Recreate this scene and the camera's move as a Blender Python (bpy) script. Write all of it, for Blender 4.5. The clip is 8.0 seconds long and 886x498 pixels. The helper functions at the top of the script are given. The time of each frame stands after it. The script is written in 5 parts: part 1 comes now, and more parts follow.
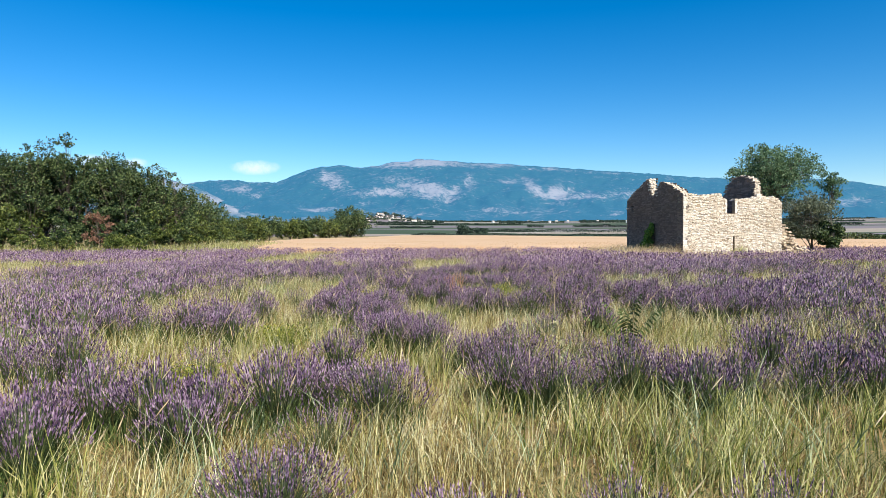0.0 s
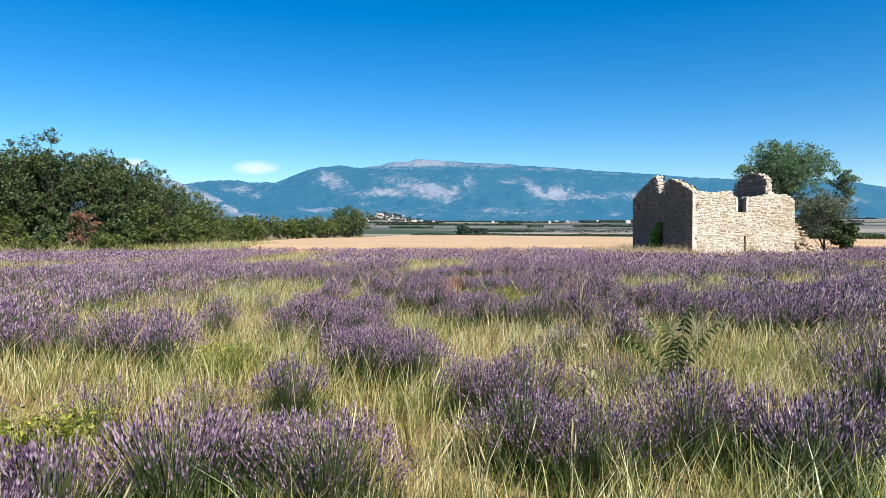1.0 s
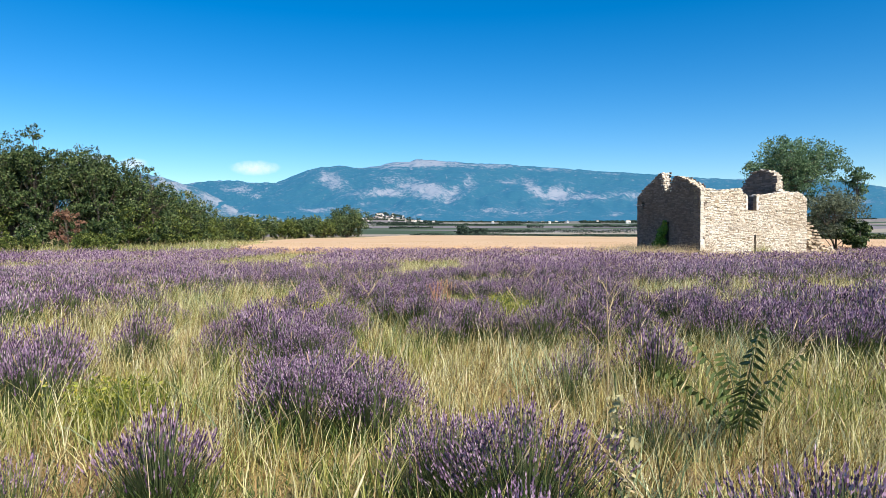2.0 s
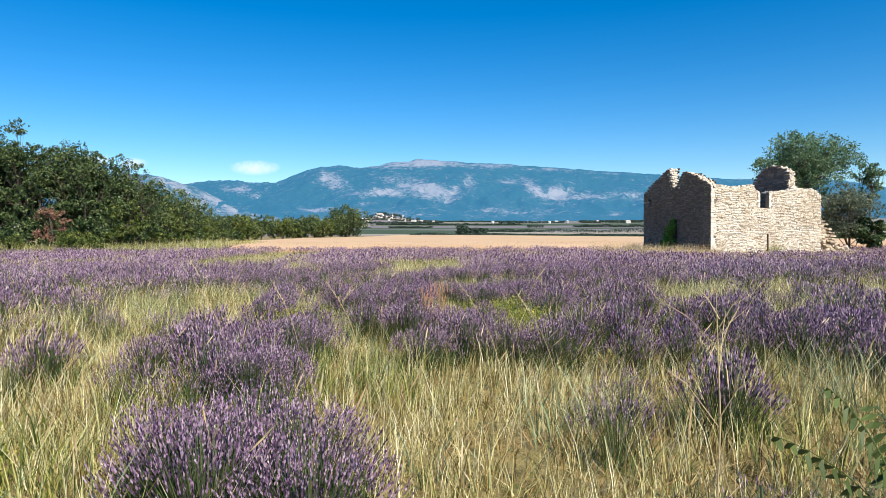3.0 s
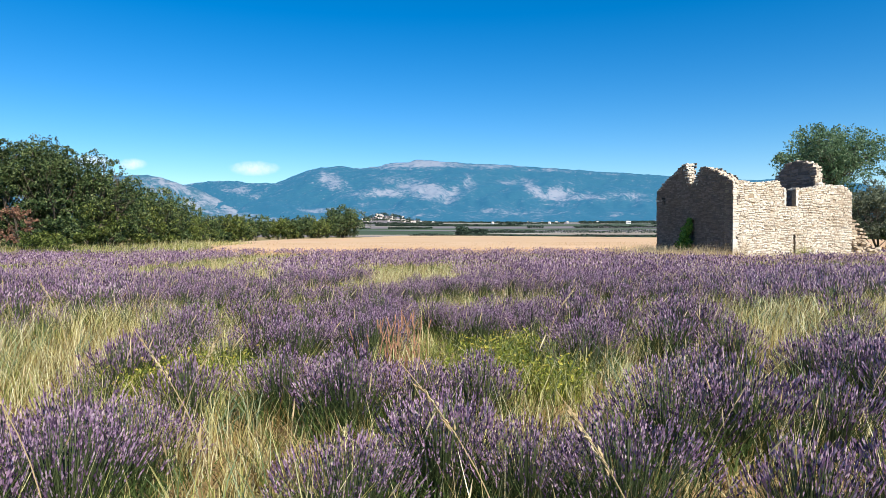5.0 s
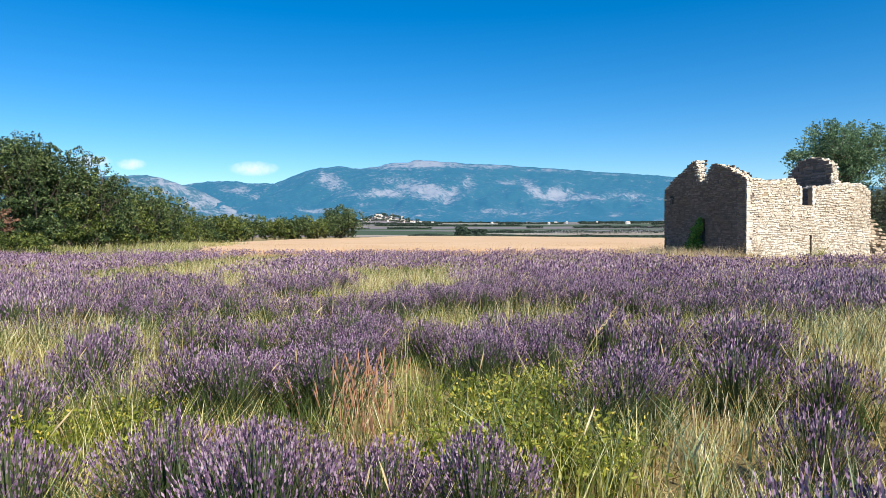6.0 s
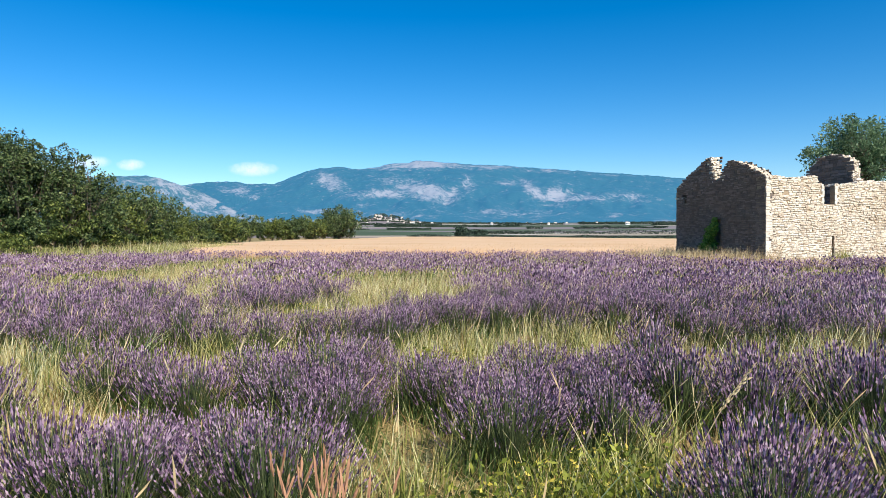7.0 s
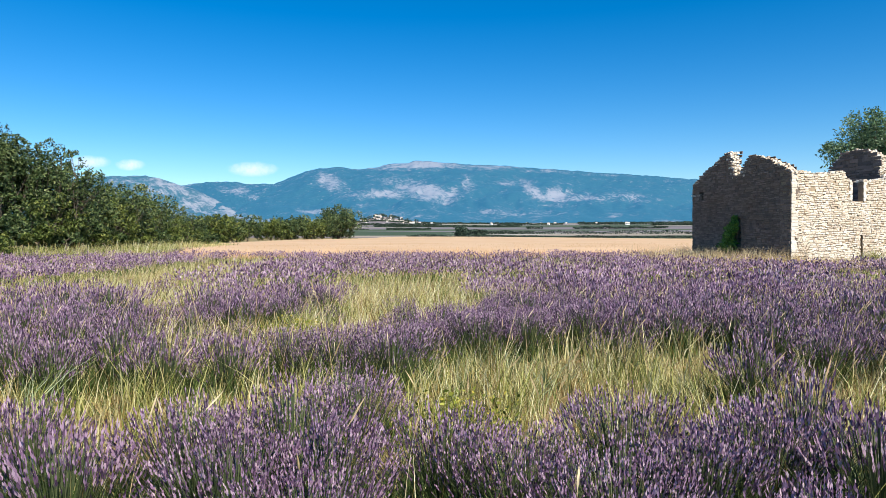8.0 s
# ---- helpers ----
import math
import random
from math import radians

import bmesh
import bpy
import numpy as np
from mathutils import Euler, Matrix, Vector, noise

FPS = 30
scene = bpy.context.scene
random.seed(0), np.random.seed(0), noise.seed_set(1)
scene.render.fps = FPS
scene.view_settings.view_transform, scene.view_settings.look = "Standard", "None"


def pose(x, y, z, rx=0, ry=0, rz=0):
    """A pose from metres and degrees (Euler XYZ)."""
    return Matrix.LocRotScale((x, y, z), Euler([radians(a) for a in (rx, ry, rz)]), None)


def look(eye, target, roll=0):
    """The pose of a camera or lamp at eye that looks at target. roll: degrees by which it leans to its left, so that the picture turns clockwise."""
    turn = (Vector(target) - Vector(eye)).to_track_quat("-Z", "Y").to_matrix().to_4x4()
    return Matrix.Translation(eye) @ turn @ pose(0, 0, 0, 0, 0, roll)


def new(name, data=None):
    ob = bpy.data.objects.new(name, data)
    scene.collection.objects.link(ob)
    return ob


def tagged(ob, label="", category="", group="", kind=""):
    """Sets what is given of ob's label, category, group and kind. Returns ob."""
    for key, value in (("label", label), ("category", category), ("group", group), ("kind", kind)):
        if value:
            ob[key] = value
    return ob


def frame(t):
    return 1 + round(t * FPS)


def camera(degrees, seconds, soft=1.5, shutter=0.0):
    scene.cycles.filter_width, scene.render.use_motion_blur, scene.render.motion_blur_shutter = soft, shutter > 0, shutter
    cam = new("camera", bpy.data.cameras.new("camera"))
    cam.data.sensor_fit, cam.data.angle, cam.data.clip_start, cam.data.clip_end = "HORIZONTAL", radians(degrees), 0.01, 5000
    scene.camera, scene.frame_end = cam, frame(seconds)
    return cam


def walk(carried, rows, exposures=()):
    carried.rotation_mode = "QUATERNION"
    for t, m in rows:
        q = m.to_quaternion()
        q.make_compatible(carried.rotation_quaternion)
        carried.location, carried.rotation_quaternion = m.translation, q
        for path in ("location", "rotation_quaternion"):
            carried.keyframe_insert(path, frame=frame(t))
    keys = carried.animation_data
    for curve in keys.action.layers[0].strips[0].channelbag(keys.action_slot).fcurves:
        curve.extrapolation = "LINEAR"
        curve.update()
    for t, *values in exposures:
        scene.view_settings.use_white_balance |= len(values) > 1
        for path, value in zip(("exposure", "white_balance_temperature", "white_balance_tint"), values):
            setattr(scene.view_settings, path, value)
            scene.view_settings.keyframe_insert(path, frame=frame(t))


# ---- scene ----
cam = camera(68.0, 8.0, soft=0.75)
PATH = [
    (0.0, 0.0, 0.0, 1.5, 0.0, -1.363, 0.14),
    (0.5, 0.014, 0.756, 1.47, -0.014, -1.335, 0.1),
    (1.0, 0.066, 1.5, 1.443, -0.027, -1.342, 0.1),
    (1.5, 0.158, 2.237, 1.421, -0.02, -1.349, 0.09),
    (2.0, 0.252, 2.998, 1.402, -0.027, -1.322, 0.11),
    (3.5, 0.327, 5.072, 1.322, -0.034, -1.342, 0.11),
    (4.0, 0.363, 5.775, 1.323, -0.034, -1.335, 0.1),
    (4.5, 0.44, 6.46, 1.336, -0.034, -1.301, 0.11),
    (6.0, 0.592, 8.61, 1.348, -0.102, -1.254, 0.1),
    (6.5, 0.578, 9.357, 1.371, -0.123, -1.233, 0.1),
    (7.0, 0.547, 10.116, 1.359, -0.136, -1.206, 0.1),
    (7.5, 0.466, 10.879, 1.336, -0.157, -1.206, 0.11),
    (8.0, 0.391, 11.644, 1.316, -0.177, -1.192, 0.09),
]
walk(cam, [(t, pose(x, y, z, 90 + pitch, roll, yaw)) for t, x, y, z, yaw, pitch, roll in PATH],
     exposures=[(0.0, 0.65), (8.0, 0.65)])

# ---- world and sun ----
SUN_DIR = Vector((0.42, -0.60, 0.69)).normalized()
world = bpy.data.worlds.new("summer_sky")
scene.world = world
world.use_nodes = True
wn = world.node_tree.nodes
wl = world.node_tree.links
sky = wn.new("ShaderNodeTexSky")
sky.sky_type = "NISHITA"
sky.sun_disc = False
sky.sun_elevation = math.asin(SUN_DIR.z)
sky.sun_rotation = math.atan2(SUN_DIR.x, SUN_DIR.y)
sky.altitude = 800
sky.air_density = 1.0
sky.dust_density = 0.2
sky.ozone_density = 3.5
sat = wn.new("ShaderNodeHueSaturation")
sat.inputs["Saturation"].default_value = 1.46
sat.inputs["Hue"].default_value = 0.501
wl.new(sky.outputs[0], sat.inputs["Color"])
wl.new(sat.outputs[0], wn["Background"].inputs["Color"])
wn["Background"].inputs["Strength"].default_value = 0.095
sun = new("sun", bpy.data.lights.new("sun", "SUN"))
sun.data.energy = 5.0
sun.data.angle = radians(0.53)
sun.data.color = (1.0, 0.93, 0.80)
sun.matrix_world = look((30, -20, 40), Vector((30, -20, 40)) - SUN_DIR)


# ---- materials ----
def material(name, rough=0.8, metal=0.0):
    m = bpy.data.materials.new(name)
    m.use_nodes = True
    b = m.node_tree.nodes["Principled BSDF"]
    b.inputs["Roughness"].default_value = rough
    b.inputs["Metallic"].default_value = metal
    b.inputs["Specular IOR Level"].default_value = 0.25
    return m, m.node_tree.nodes, m.node_tree.links, b


def ramp(nodes, stops):
    r = nodes.new("ShaderNodeValToRGB")
    e = r.color_ramp.elements
    while len(e) < len(stops):
        e.new(0.5)
    for el, (p, c) in zip(e, stops):
        el.position, el.color = p, (*c, 1)
    return r


def coords(nodes, links, scale=(1, 1, 1), where="Object"):
    tc = nodes.new("ShaderNodeTexCoord")
    mp = nodes.new("ShaderNodeMapping")
    mp.inputs["Scale"].default_value = scale
    links.new(tc.outputs[where], mp.inputs["Vector"])
    return mp.outputs[0]


def tex_noise(nodes, links, vec, scale, detail=4, rough=0.6):
    n = nodes.new("ShaderNodeTexNoise")
    n.inputs["Scale"].default_value = scale
    n.inputs["Detail"].default_value = detail
    n.inputs["Roughness"].default_value = rough
    if vec is not None:
        links.new(vec, n.inputs["Vector"])
    return n.outputs["Fac"]


def mix_rgb(nodes, links, fac, a, b, mode="MIX"):
    m = nodes.new("ShaderNodeMix")
    m.data_type, m.blend_type = "RGBA", mode
    for key, v in ((0, fac), (6, a), (7, b)):
        if isinstance(v, (int, float)):
            m.inputs[key].default_value = v
        elif isinstance(v, tuple):
            m.inputs[key].default_value = (*v, 1)
        else:
            links.new(v, m.inputs[key])
    return m.outputs[2]


def bump(nodes, links, bsdf, height, strength=0.4, distance=0.02):
    b = nodes.new("ShaderNodeBump")
    b.inputs["Strength"].default_value = strength
    b.inputs["Distance"].default_value = distance
    links.new(height, b.inputs["Height"])
    links.new(b.outputs[0], bsdf.inputs["Normal"])


def plant_material(name, stops, rough=0.65, through_light=0.25, patch=0.35, spread=0.75, gloss=0.25):
    """Leaf or blade: colour varies from piece to piece and over metres; thin, so some light passes."""
    m, n, l, b = material(name, rough)
    g = n.new("ShaderNodeNewGeometry")
    r = ramp(n, stops)
    pos = coords(n, l)
    big = tex_noise(n, l, pos, patch, 3)
    add = n.new("ShaderNodeMath")
    add.operation = "MULTIPLY_ADD"
    l.new(big, add.inputs[0])
    add.inputs[1].default_value = 0.9
    sub = n.new("ShaderNodeMath")
    sub.operation = "MULTIPLY_ADD"
    l.new(g.outputs["Random Per Island"], sub.inputs[0])
    sub.inputs[1].default_value = spread
    sub.inputs[2].default_value = 0.045 - spread / 2
    b.inputs["Specular IOR Level"].default_value = gloss
    l.new(sub.outputs[0], add.inputs[2])
    l.new(add.outputs[0], r.inputs[0])
    l.new(r.outputs[0], b.inputs["Base Color"])
    if through_light:
        tr = n.new("ShaderNodeBsdfTranslucent")
        l.new(r.outputs[0], tr.inputs["Color"])
        mx = n.new("ShaderNodeMixShader")
        mx.inputs[0].default_value = through_light
        l.new(b.outputs[0], mx.inputs[1])
        l.new(tr.outputs[0], mx.inputs[2])
        l.new(mx.outputs[0], n["Material Output"].inputs["Surface"])
    return m


M_FLOWER = plant_material("lavender_flower", [(0.05, (0.042, 0.024, 0.050)), (0.35, (0.160, 0.090, 0.166)), (0.65, (0.325, 0.208, 0.312)), (0.88, (0.46, 0.34, 0.425)), (1.0, (0.56, 0.45, 0.47))], 0.8, 0.18, 0.8, 0.95)
M_STEM = plant_material("lavender_stem", [(0.0, (0.035, 0.055, 0.022)), (0.6, (0.095, 0.125, 0.052)), (1.0, (0.21, 0.22, 0.12))], 0.7, 0.2)
M_LAVLEAF = plant_material("lavender_leaf", [(0.0, (0.022, 0.042, 0.010)), (0.5, (0.070, 0.112, 0.026)), (1.0, (0.17, 0.21, 0.07))], 0.7, 0.2)
M_DRY = plant_material("dry_grass", [(0.0, (0.12, 0.08, 0.022)), (0.2, (0.27, 0.19, 0.06)), (0.42, (0.45, 0.38, 0.145)), (0.68, (0.63, 0.565, 0.26)), (0.88, (0.75, 0.69, 0.39)), (1.0, (0.83, 0.78, 0.52))], 0.45, 0.30, 1.3, 1.15, 0.5)
M_GREEN = plant_material("green_grass", [(0.0, (0.06, 0.095, 0.016)), (0.45, (0.26, 0.28, 0.062)), (0.75, (0.51, 0.49, 0.16)), (1.0, (0.70, 0.67, 0.34))], 0.45, 0.34, 1.6, 1.2, 0.4)
M_SAGE = plant_material("sage_grass_blade", [(0.0, (0.06, 0.10, 0.05)), (0.5, (0.20, 0.265, 0.125)), (1.0, (0.47, 0.54, 0.34))], 0.5, 0.25, 1.4, 1.0, 0.4)
M_HERB = plant_material("herb_leaf", [(0.0, (0.05, 0.08, 0.012)), (0.5, (0.19, 0.22, 0.03)), (1.0, (0.42, 0.42, 0.08))], 0.55, 0.25, 1.6, 0.9)
M_YELLOW = plant_material("yellow_petal", [(0.0, (0.42, 0.33, 0.05)), (1.0, (0.70, 0.58, 0.12))], 0.6, 0.2, 2.0, 0.6)
M_STALK = plant_material("seed_stalk", [(0.0, (0.36, 0.25, 0.13)), (0.5, (0.52, 0.40, 0.22)), (1.0, (0.70, 0.60, 0.40))], 0.6, 0.2)
M_RUST = plant_material("rusty_stalk", [(0.0, (0.22, 0.10, 0.055)), (0.5, (0.40, 0.21, 0.125)), (1.0, (0.62, 0.40, 0.27))], 0.7, 0.15)
M_OAK = plant_material("oak_leaf", [(0.0, (0.011, 0.023, 0.008)), (0.4, (0.031, 0.060, 0.019)), (0.75, (0.090, 0.128, 0.044)), (1.0, (0.20, 0.235, 0.095))], 0.55, 0.10, 0.7, 0.95)
M_SHRUB = plant_material("shrub_leaf", [(0.0, (0.018, 0.034, 0.008)), (0.45, (0.070, 0.102, 0.022)), (0.8, (0.155, 0.185, 0.046)), (1.0, (0.26, 0.28, 0.08))], 0.5, 0.15, 0.7, 0.95)
M_ASH = plant_material("ash_leaf", [(0.0, (0.03, 0.065, 0.034)), (0.5, (0.112, 0.195, 0.095)), (1.0, (0.27, 0.37, 0.21))], 0.5, 0.3, 0.6)
M_THIN = plant_material("thin_leaf", [(0.0, (0.06, 0.08, 0.05)), (0.5, (0.13, 0.155, 0.10)), (1.0, (0.23, 0.25, 0.16))], 0.6, 0.25, 0.6)
M_BROWN = plant_material("dead_leaf", [(0.0, (0.08, 0.04, 0.025)), (0.5, (0.22, 0.115, 0.075)), (1.0, (0.42, 0.25, 0.17))], 0.7, 0.2, 0.9)
M_FAR = plant_material("far_wood", [(0.0, (0.016, 0.030, 0.022)), (0.5, (0.032, 0.055, 0.040)), (1.0, (0.06, 0.09, 0.062))], 0.9, 0.0, 0.01)
M_IVY = plant_material("ivy_leaf", [(0.0, (0.05, 0.10, 0.018)), (0.5, (0.15, 0.27, 0.04)), (1.0, (0.30, 0.44, 0.09))], 0.4, 0.2, 1.0)
M_WEED = plant_material("weed_leaf", [(0.0, (0.035, 0.050, 0.016)), (0.5, (0.075, 0.105, 0.030)), (1.0, (0.16, 0.20, 0.06))], 0.45, 0.25, 2.0)
M_PALE = plant_material("pale_flower", [(0.0, (0.34, 0.31, 0.15)), (1.0, (0.58, 0.53, 0.31))], 0.7, 0.2, 2.0)
M_LITTER = plant_material("straw_litter", [(0.0, (0.14, 0.085, 0.03)), (0.5, (0.32, 0.21, 0.085)), (1.0, (0.55, 0.41, 0.20))], 0.6, 0.0, 1.5)
M_WHEAT = plant_material("ripe_wheat", [(0.0, (0.50, 0.31, 0.15)), (0.5, (0.69, 0.45, 0.245)), (1.0, (0.81, 0.58, 0.37))], 0.7, 0.3, 0.12)


def bark_material():
    m, n, l, b = material("bark", 0.9)
    v = coords(n, l, (6, 6, 1.2))
    f = tex_noise(n, l, v, 3, 6)
    r = ramp(n, [(0.3, (0.05, 0.04, 0.03)), (0.7, (0.17, 0.14, 0.11))])
    l.new(f, r.inputs[0])
    l.new(r.outputs[0], b.inputs["Base Color"])
    bump(n, l, b, f, 0.8, 0.03)
    return m


M_BARK = bark_material()


def stone_material(name, pale, warm, grey, rand=True):
    m, n, l, b = material(name, 0.9)
    v = coords(n, l, where="Object")
    info = n.new("ShaderNodeObjectInfo")
    g = n.new("ShaderNodeNewGeometry")
    add = n.new("ShaderNodeMath")
    l.new(info.outputs["Random"], add.inputs[0])
    l.new(g.outputs["Random Per Island"], add.inputs[1])
    fr = n.new("ShaderNodeMath")
    fr.operation = "FRACT"
    l.new(add.outputs[0], fr.inputs[0])
    r = ramp(n, [(0.0, grey), (0.35, warm), (0.7, pale), (1.0, tuple(min(0.8, c * 1.15) for c in pale))])
    l.new(fr.outputs[0], r.inputs[0])
    gv = n.new("ShaderNodeMapping")
    l.new(g.outputs["Position"], gv.inputs["Vector"])
    f1 = tex_noise(n, l, gv.outputs[0], 14, 6, 0.7)
    f2 = tex_noise(n, l, gv.outputs[0], 0.9, 4)
    st = ramp(n, [(0.32, (0.74, 0.71, 0.68)), (0.6, (1, 1, 1))])
    l.new(f1, st.inputs[0])
    c1 = mix_rgb(n, l, 0.7, r.outputs[0], st.outputs[0], "MULTIPLY")
    st2 = ramp(n, [(0.35, (0.80, 0.75, 0.69)), (0.62, (1, 1, 1))])
    l.new(f2, st2.inputs[0])
    c2 = mix_rgb(n, l, 0.8, c1, st2.outputs[0], "MULTIPLY")
    l.new(c2, b.inputs["Base Color"])
    bump(n, l, b, f1, 0.6, 0.02)
    return m


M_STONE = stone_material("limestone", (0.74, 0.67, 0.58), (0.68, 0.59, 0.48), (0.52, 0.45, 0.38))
M_QUOIN = stone_material("pale_quoin_limestone", (0.74, 0.69, 0.62), (0.70, 0.64, 0.56), (0.62, 0.57, 0.51))
# Tan stone with some of the heap's shade put into its tone
M_RUBBLE = stone_material("tan_shaded_rubble", (0.58, 0.49, 0.385), (0.50, 0.41, 0.31), (0.36, 0.29, 0.225))
# The same limestone for walls turned from the sun, their shade put into the colour
M_SHADED_STONE = stone_material("shaded_limestone", (0.285, 0.220, 0.184), (0.240, 0.184, 0.154), (0.185, 0.146, 0.124))


def mortar_material(name, dark, pale):
    m, n, l, b = material(name, 0.95)
    g = n.new("ShaderNodeNewGeometry")
    f = tex_noise(n, l, g.outputs["Position"], 9, 6, 0.7)
    r = ramp(n, [(0.3, dark), (0.7, pale)])
    l.new(f, r.inputs[0])
    l.new(r.outputs[0], b.inputs["Base Color"])
    return m


# Core of the walls in shade: mortar darkened along with the shade in their stone
M_MORTAR = mortar_material("shaded_mortar", (0.125, 0.100, 0.084), (0.21, 0.168, 0.14))
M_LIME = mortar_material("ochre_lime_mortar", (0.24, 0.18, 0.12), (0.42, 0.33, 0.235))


def ground_material():
    """Dry soil and litter near by, a patchwork of fields on the plain."""
    m, n, l, b = material("farmland", 0.95)
    g = n.new("ShaderNodeNewGeometry")
    pos = g.outputs["Position"]
    f = tex_noise(n, l, pos, 2.2, 8, 0.7)
    soil = ramp(n, [(0.25, (0.04, 0.028, 0.014)), (0.5, (0.24, 0.16, 0.072)), (0.75, (0.46, 0.32, 0.155))])
    l.new(f, soil.inputs[0])
    thatch = ramp(n, [(0.3, (0.055, 0.07, 0.02)), (0.55, (0.26, 0.21, 0.085)), (0.8, (0.42, 0.35, 0.16))])
    l.new(tex_noise(n, l, pos, 9, 6, 0.75), thatch.inputs[0])
    cover = ramp(n, [(0.40, (0, 0, 0)), (0.52, (1, 1, 1))])
    l.new(tex_noise(n, l, pos, 0.8, 5, 0.65), cover.inputs[0])
    soil_c = mix_rgb(n, l, cover.outputs[0], soil.outputs[0], thatch.outputs[0])
    mp = n.new("ShaderNodeMapping")
    mp.inputs["Scale"].default_value = (0.0042, 0.0105, 0)
    mp.inputs["Rotation"].default_value = (0, 0, 0.12)
    l.new(pos, mp.inputs["Vector"])
    vo = n.new("ShaderNodeTexVoronoi")
    vo.inputs["Scale"].default_value = 1.0
    l.new(mp.outputs[0], vo.inputs["Vector"])
    sep = n.new("ShaderNodeSeparateColor")
    l.new(vo.outputs["Color"], sep.inputs[0])
    fields = ramp(n, [(0.0, (0.21, 0.175, 0.195)), (0.2, (0.055, 0.085, 0.045)), (0.38, (0.34, 0.29, 0.24)), (0.55, (0.07, 0.10, 0.055)), (0.7, (0.21, 0.185, 0.20)), (0.85, (0.42, 0.385, 0.34))])
    fields.color_ramp.interpolation = "CONSTANT"
    l.new(sep.outputs[0], fields.inputs[0])
    f2 = tex_noise(n, l, pos, 0.03, 6, 0.7)
    tone = ramp(n, [(0.3, (0.6, 0.65, 0.6)), (0.7, (1, 1, 1))])
    l.new(f2, tone.inputs[0])
    fc = mix_rgb(n, l, 0.8, fields.outputs[0], tone.outputs[0], "MULTIPLY")
    xyz = n.new("ShaderNodeSeparateXYZ")
    l.new(pos, xyz.inputs[0])
    mr = n.new("ShaderNodeMapRange")
    mr.inputs["From Min"].default_value = 230
    mr.inputs["From Max"].default_value = 300
    l.new(xyz.outputs[1], mr.inputs[0])
    l.new(mix_rgb(n, l, mr.outputs[0], soil_c, fc), b.inputs["Base Color"])
    bump(n, l, b, f, 0.6, 0.05)
    return m


M_GROUND = ground_material()


def mountain_material(name, haze_glow, forest, rock, bare=1.53):
    """Wooded limestone slopes; the blue haze of distance is painted on them as emission."""
    m, n, l, b = material(name, 0.95)
    g = n.new("ShaderNodeNewGeometry")
    pos = g.outputs["Position"]
    at = n.new("ShaderNodeAttribute")
    at.attribute_name = "rock"
    f = tex_noise(n, l, pos, 0.012, 8, 0.72)
    f3 = tex_noise(n, l, pos, 0.05, 8, 0.86)
    s = n.new("ShaderNodeMath")
    s.operation = "MULTIPLY_ADD"
    l.new(f, s.inputs[0])
    s.inputs[1].default_value = 1.9
    l.new(at.outputs["Fac"], s.inputs[2])
    s2 = n.new("ShaderNodeMath")
    s2.operation = "MULTIPLY_ADD"
    l.new(f3, s2.inputs[0])
    s2.inputs[1].default_value = 2.9
    l.new(s.outputs[0], s2.inputs[2])
    mask = ramp(n, [(0.0, (0, 0, 0)), (0.35, (1, 1, 1))])
    sh = n.new("ShaderNodeMath")
    sh.operation = "SUBTRACT"
    l.new(s2.outputs[0], sh.inputs[0])
    sh.inputs[1].default_value = bare + 0.5
    l.new(sh.outputs[0], mask.inputs[0])
    fo = ramp(n, [(0.3, tuple(c * 0.55 for c in forest)), (0.7, tuple(c * 1.5 for c in forest))])
    l.new(f3, fo.inputs[0])
    l.new(mix_rgb(n, l, mask.outputs[0], fo.outputs[0], rock), b.inputs["Base Color"])
    # haze of kilometres, given off by the slope surface itself
    b.inputs["Emission Color"].default_value = (*haze_glow, 1)
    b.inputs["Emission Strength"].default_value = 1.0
    return m


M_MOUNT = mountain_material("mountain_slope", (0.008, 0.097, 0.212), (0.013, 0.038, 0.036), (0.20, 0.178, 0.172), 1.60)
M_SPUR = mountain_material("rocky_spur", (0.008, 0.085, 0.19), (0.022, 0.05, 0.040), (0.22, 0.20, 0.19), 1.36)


# ---- mesh helpers ----
def mesh_np(name, verts, faces, mat):
    """A mesh from an array of places and an array (or list of arrays) of faces with equal corners."""
    faces = faces if isinstance(faces, list) else [faces]
    faces = [np.asarray(f, dtype=np.int32) for f in faces if len(f)]
    me = bpy.data.meshes.new(name)
    me.vertices.add(len(verts))
    me.vertices.foreach_set("co", np.asarray(verts, dtype=np.float32).ravel())
    loops = np.concatenate([f.ravel() for f in faces])
    sizes = np.concatenate([np.full(len(f), f.shape[1], dtype=np.int32) for f in faces])
    me.loops.add(len(loops))
    me.loops.foreach_set("vertex_index", loops)
    me.polygons.add(len(sizes))
    starts = np.concatenate([[0], np.cumsum(sizes)[:-1]]).astype(np.int32)
    me.polygons.foreach_set("loop_start", starts)
    me.polygons.foreach_set("loop_total", sizes)
    me.materials.append(mat)
    me.update(calc_edges=True)
    me.validate()
    me.polygons.foreach_set("use_smooth", [False] * len(me.polygons))
    return me


def part(name, bm, mat, parent, label=""):
    """Links a bmesh or a ready mesh as one mesh object under a thing or a part."""
    if isinstance(bm, bmesh.types.BMesh):
        me = bpy.data.meshes.new(name)
        bm.to_mesh(me)
        bm.free()
        me.materials.append(mat)
    else:
        me = bm
    ob = new(name, me)
    ob.parent = parent
    if label:
        tagged(ob, label)
    return ob


def smooth(me):
    me.polygons.foreach_set("use_smooth", [True] * len(me.polygons))
    return me


def step(a, b, x):
    t = np.clip((x - a) / (b - a), 0, 1)
    return t * t * (3 - 2 * t)


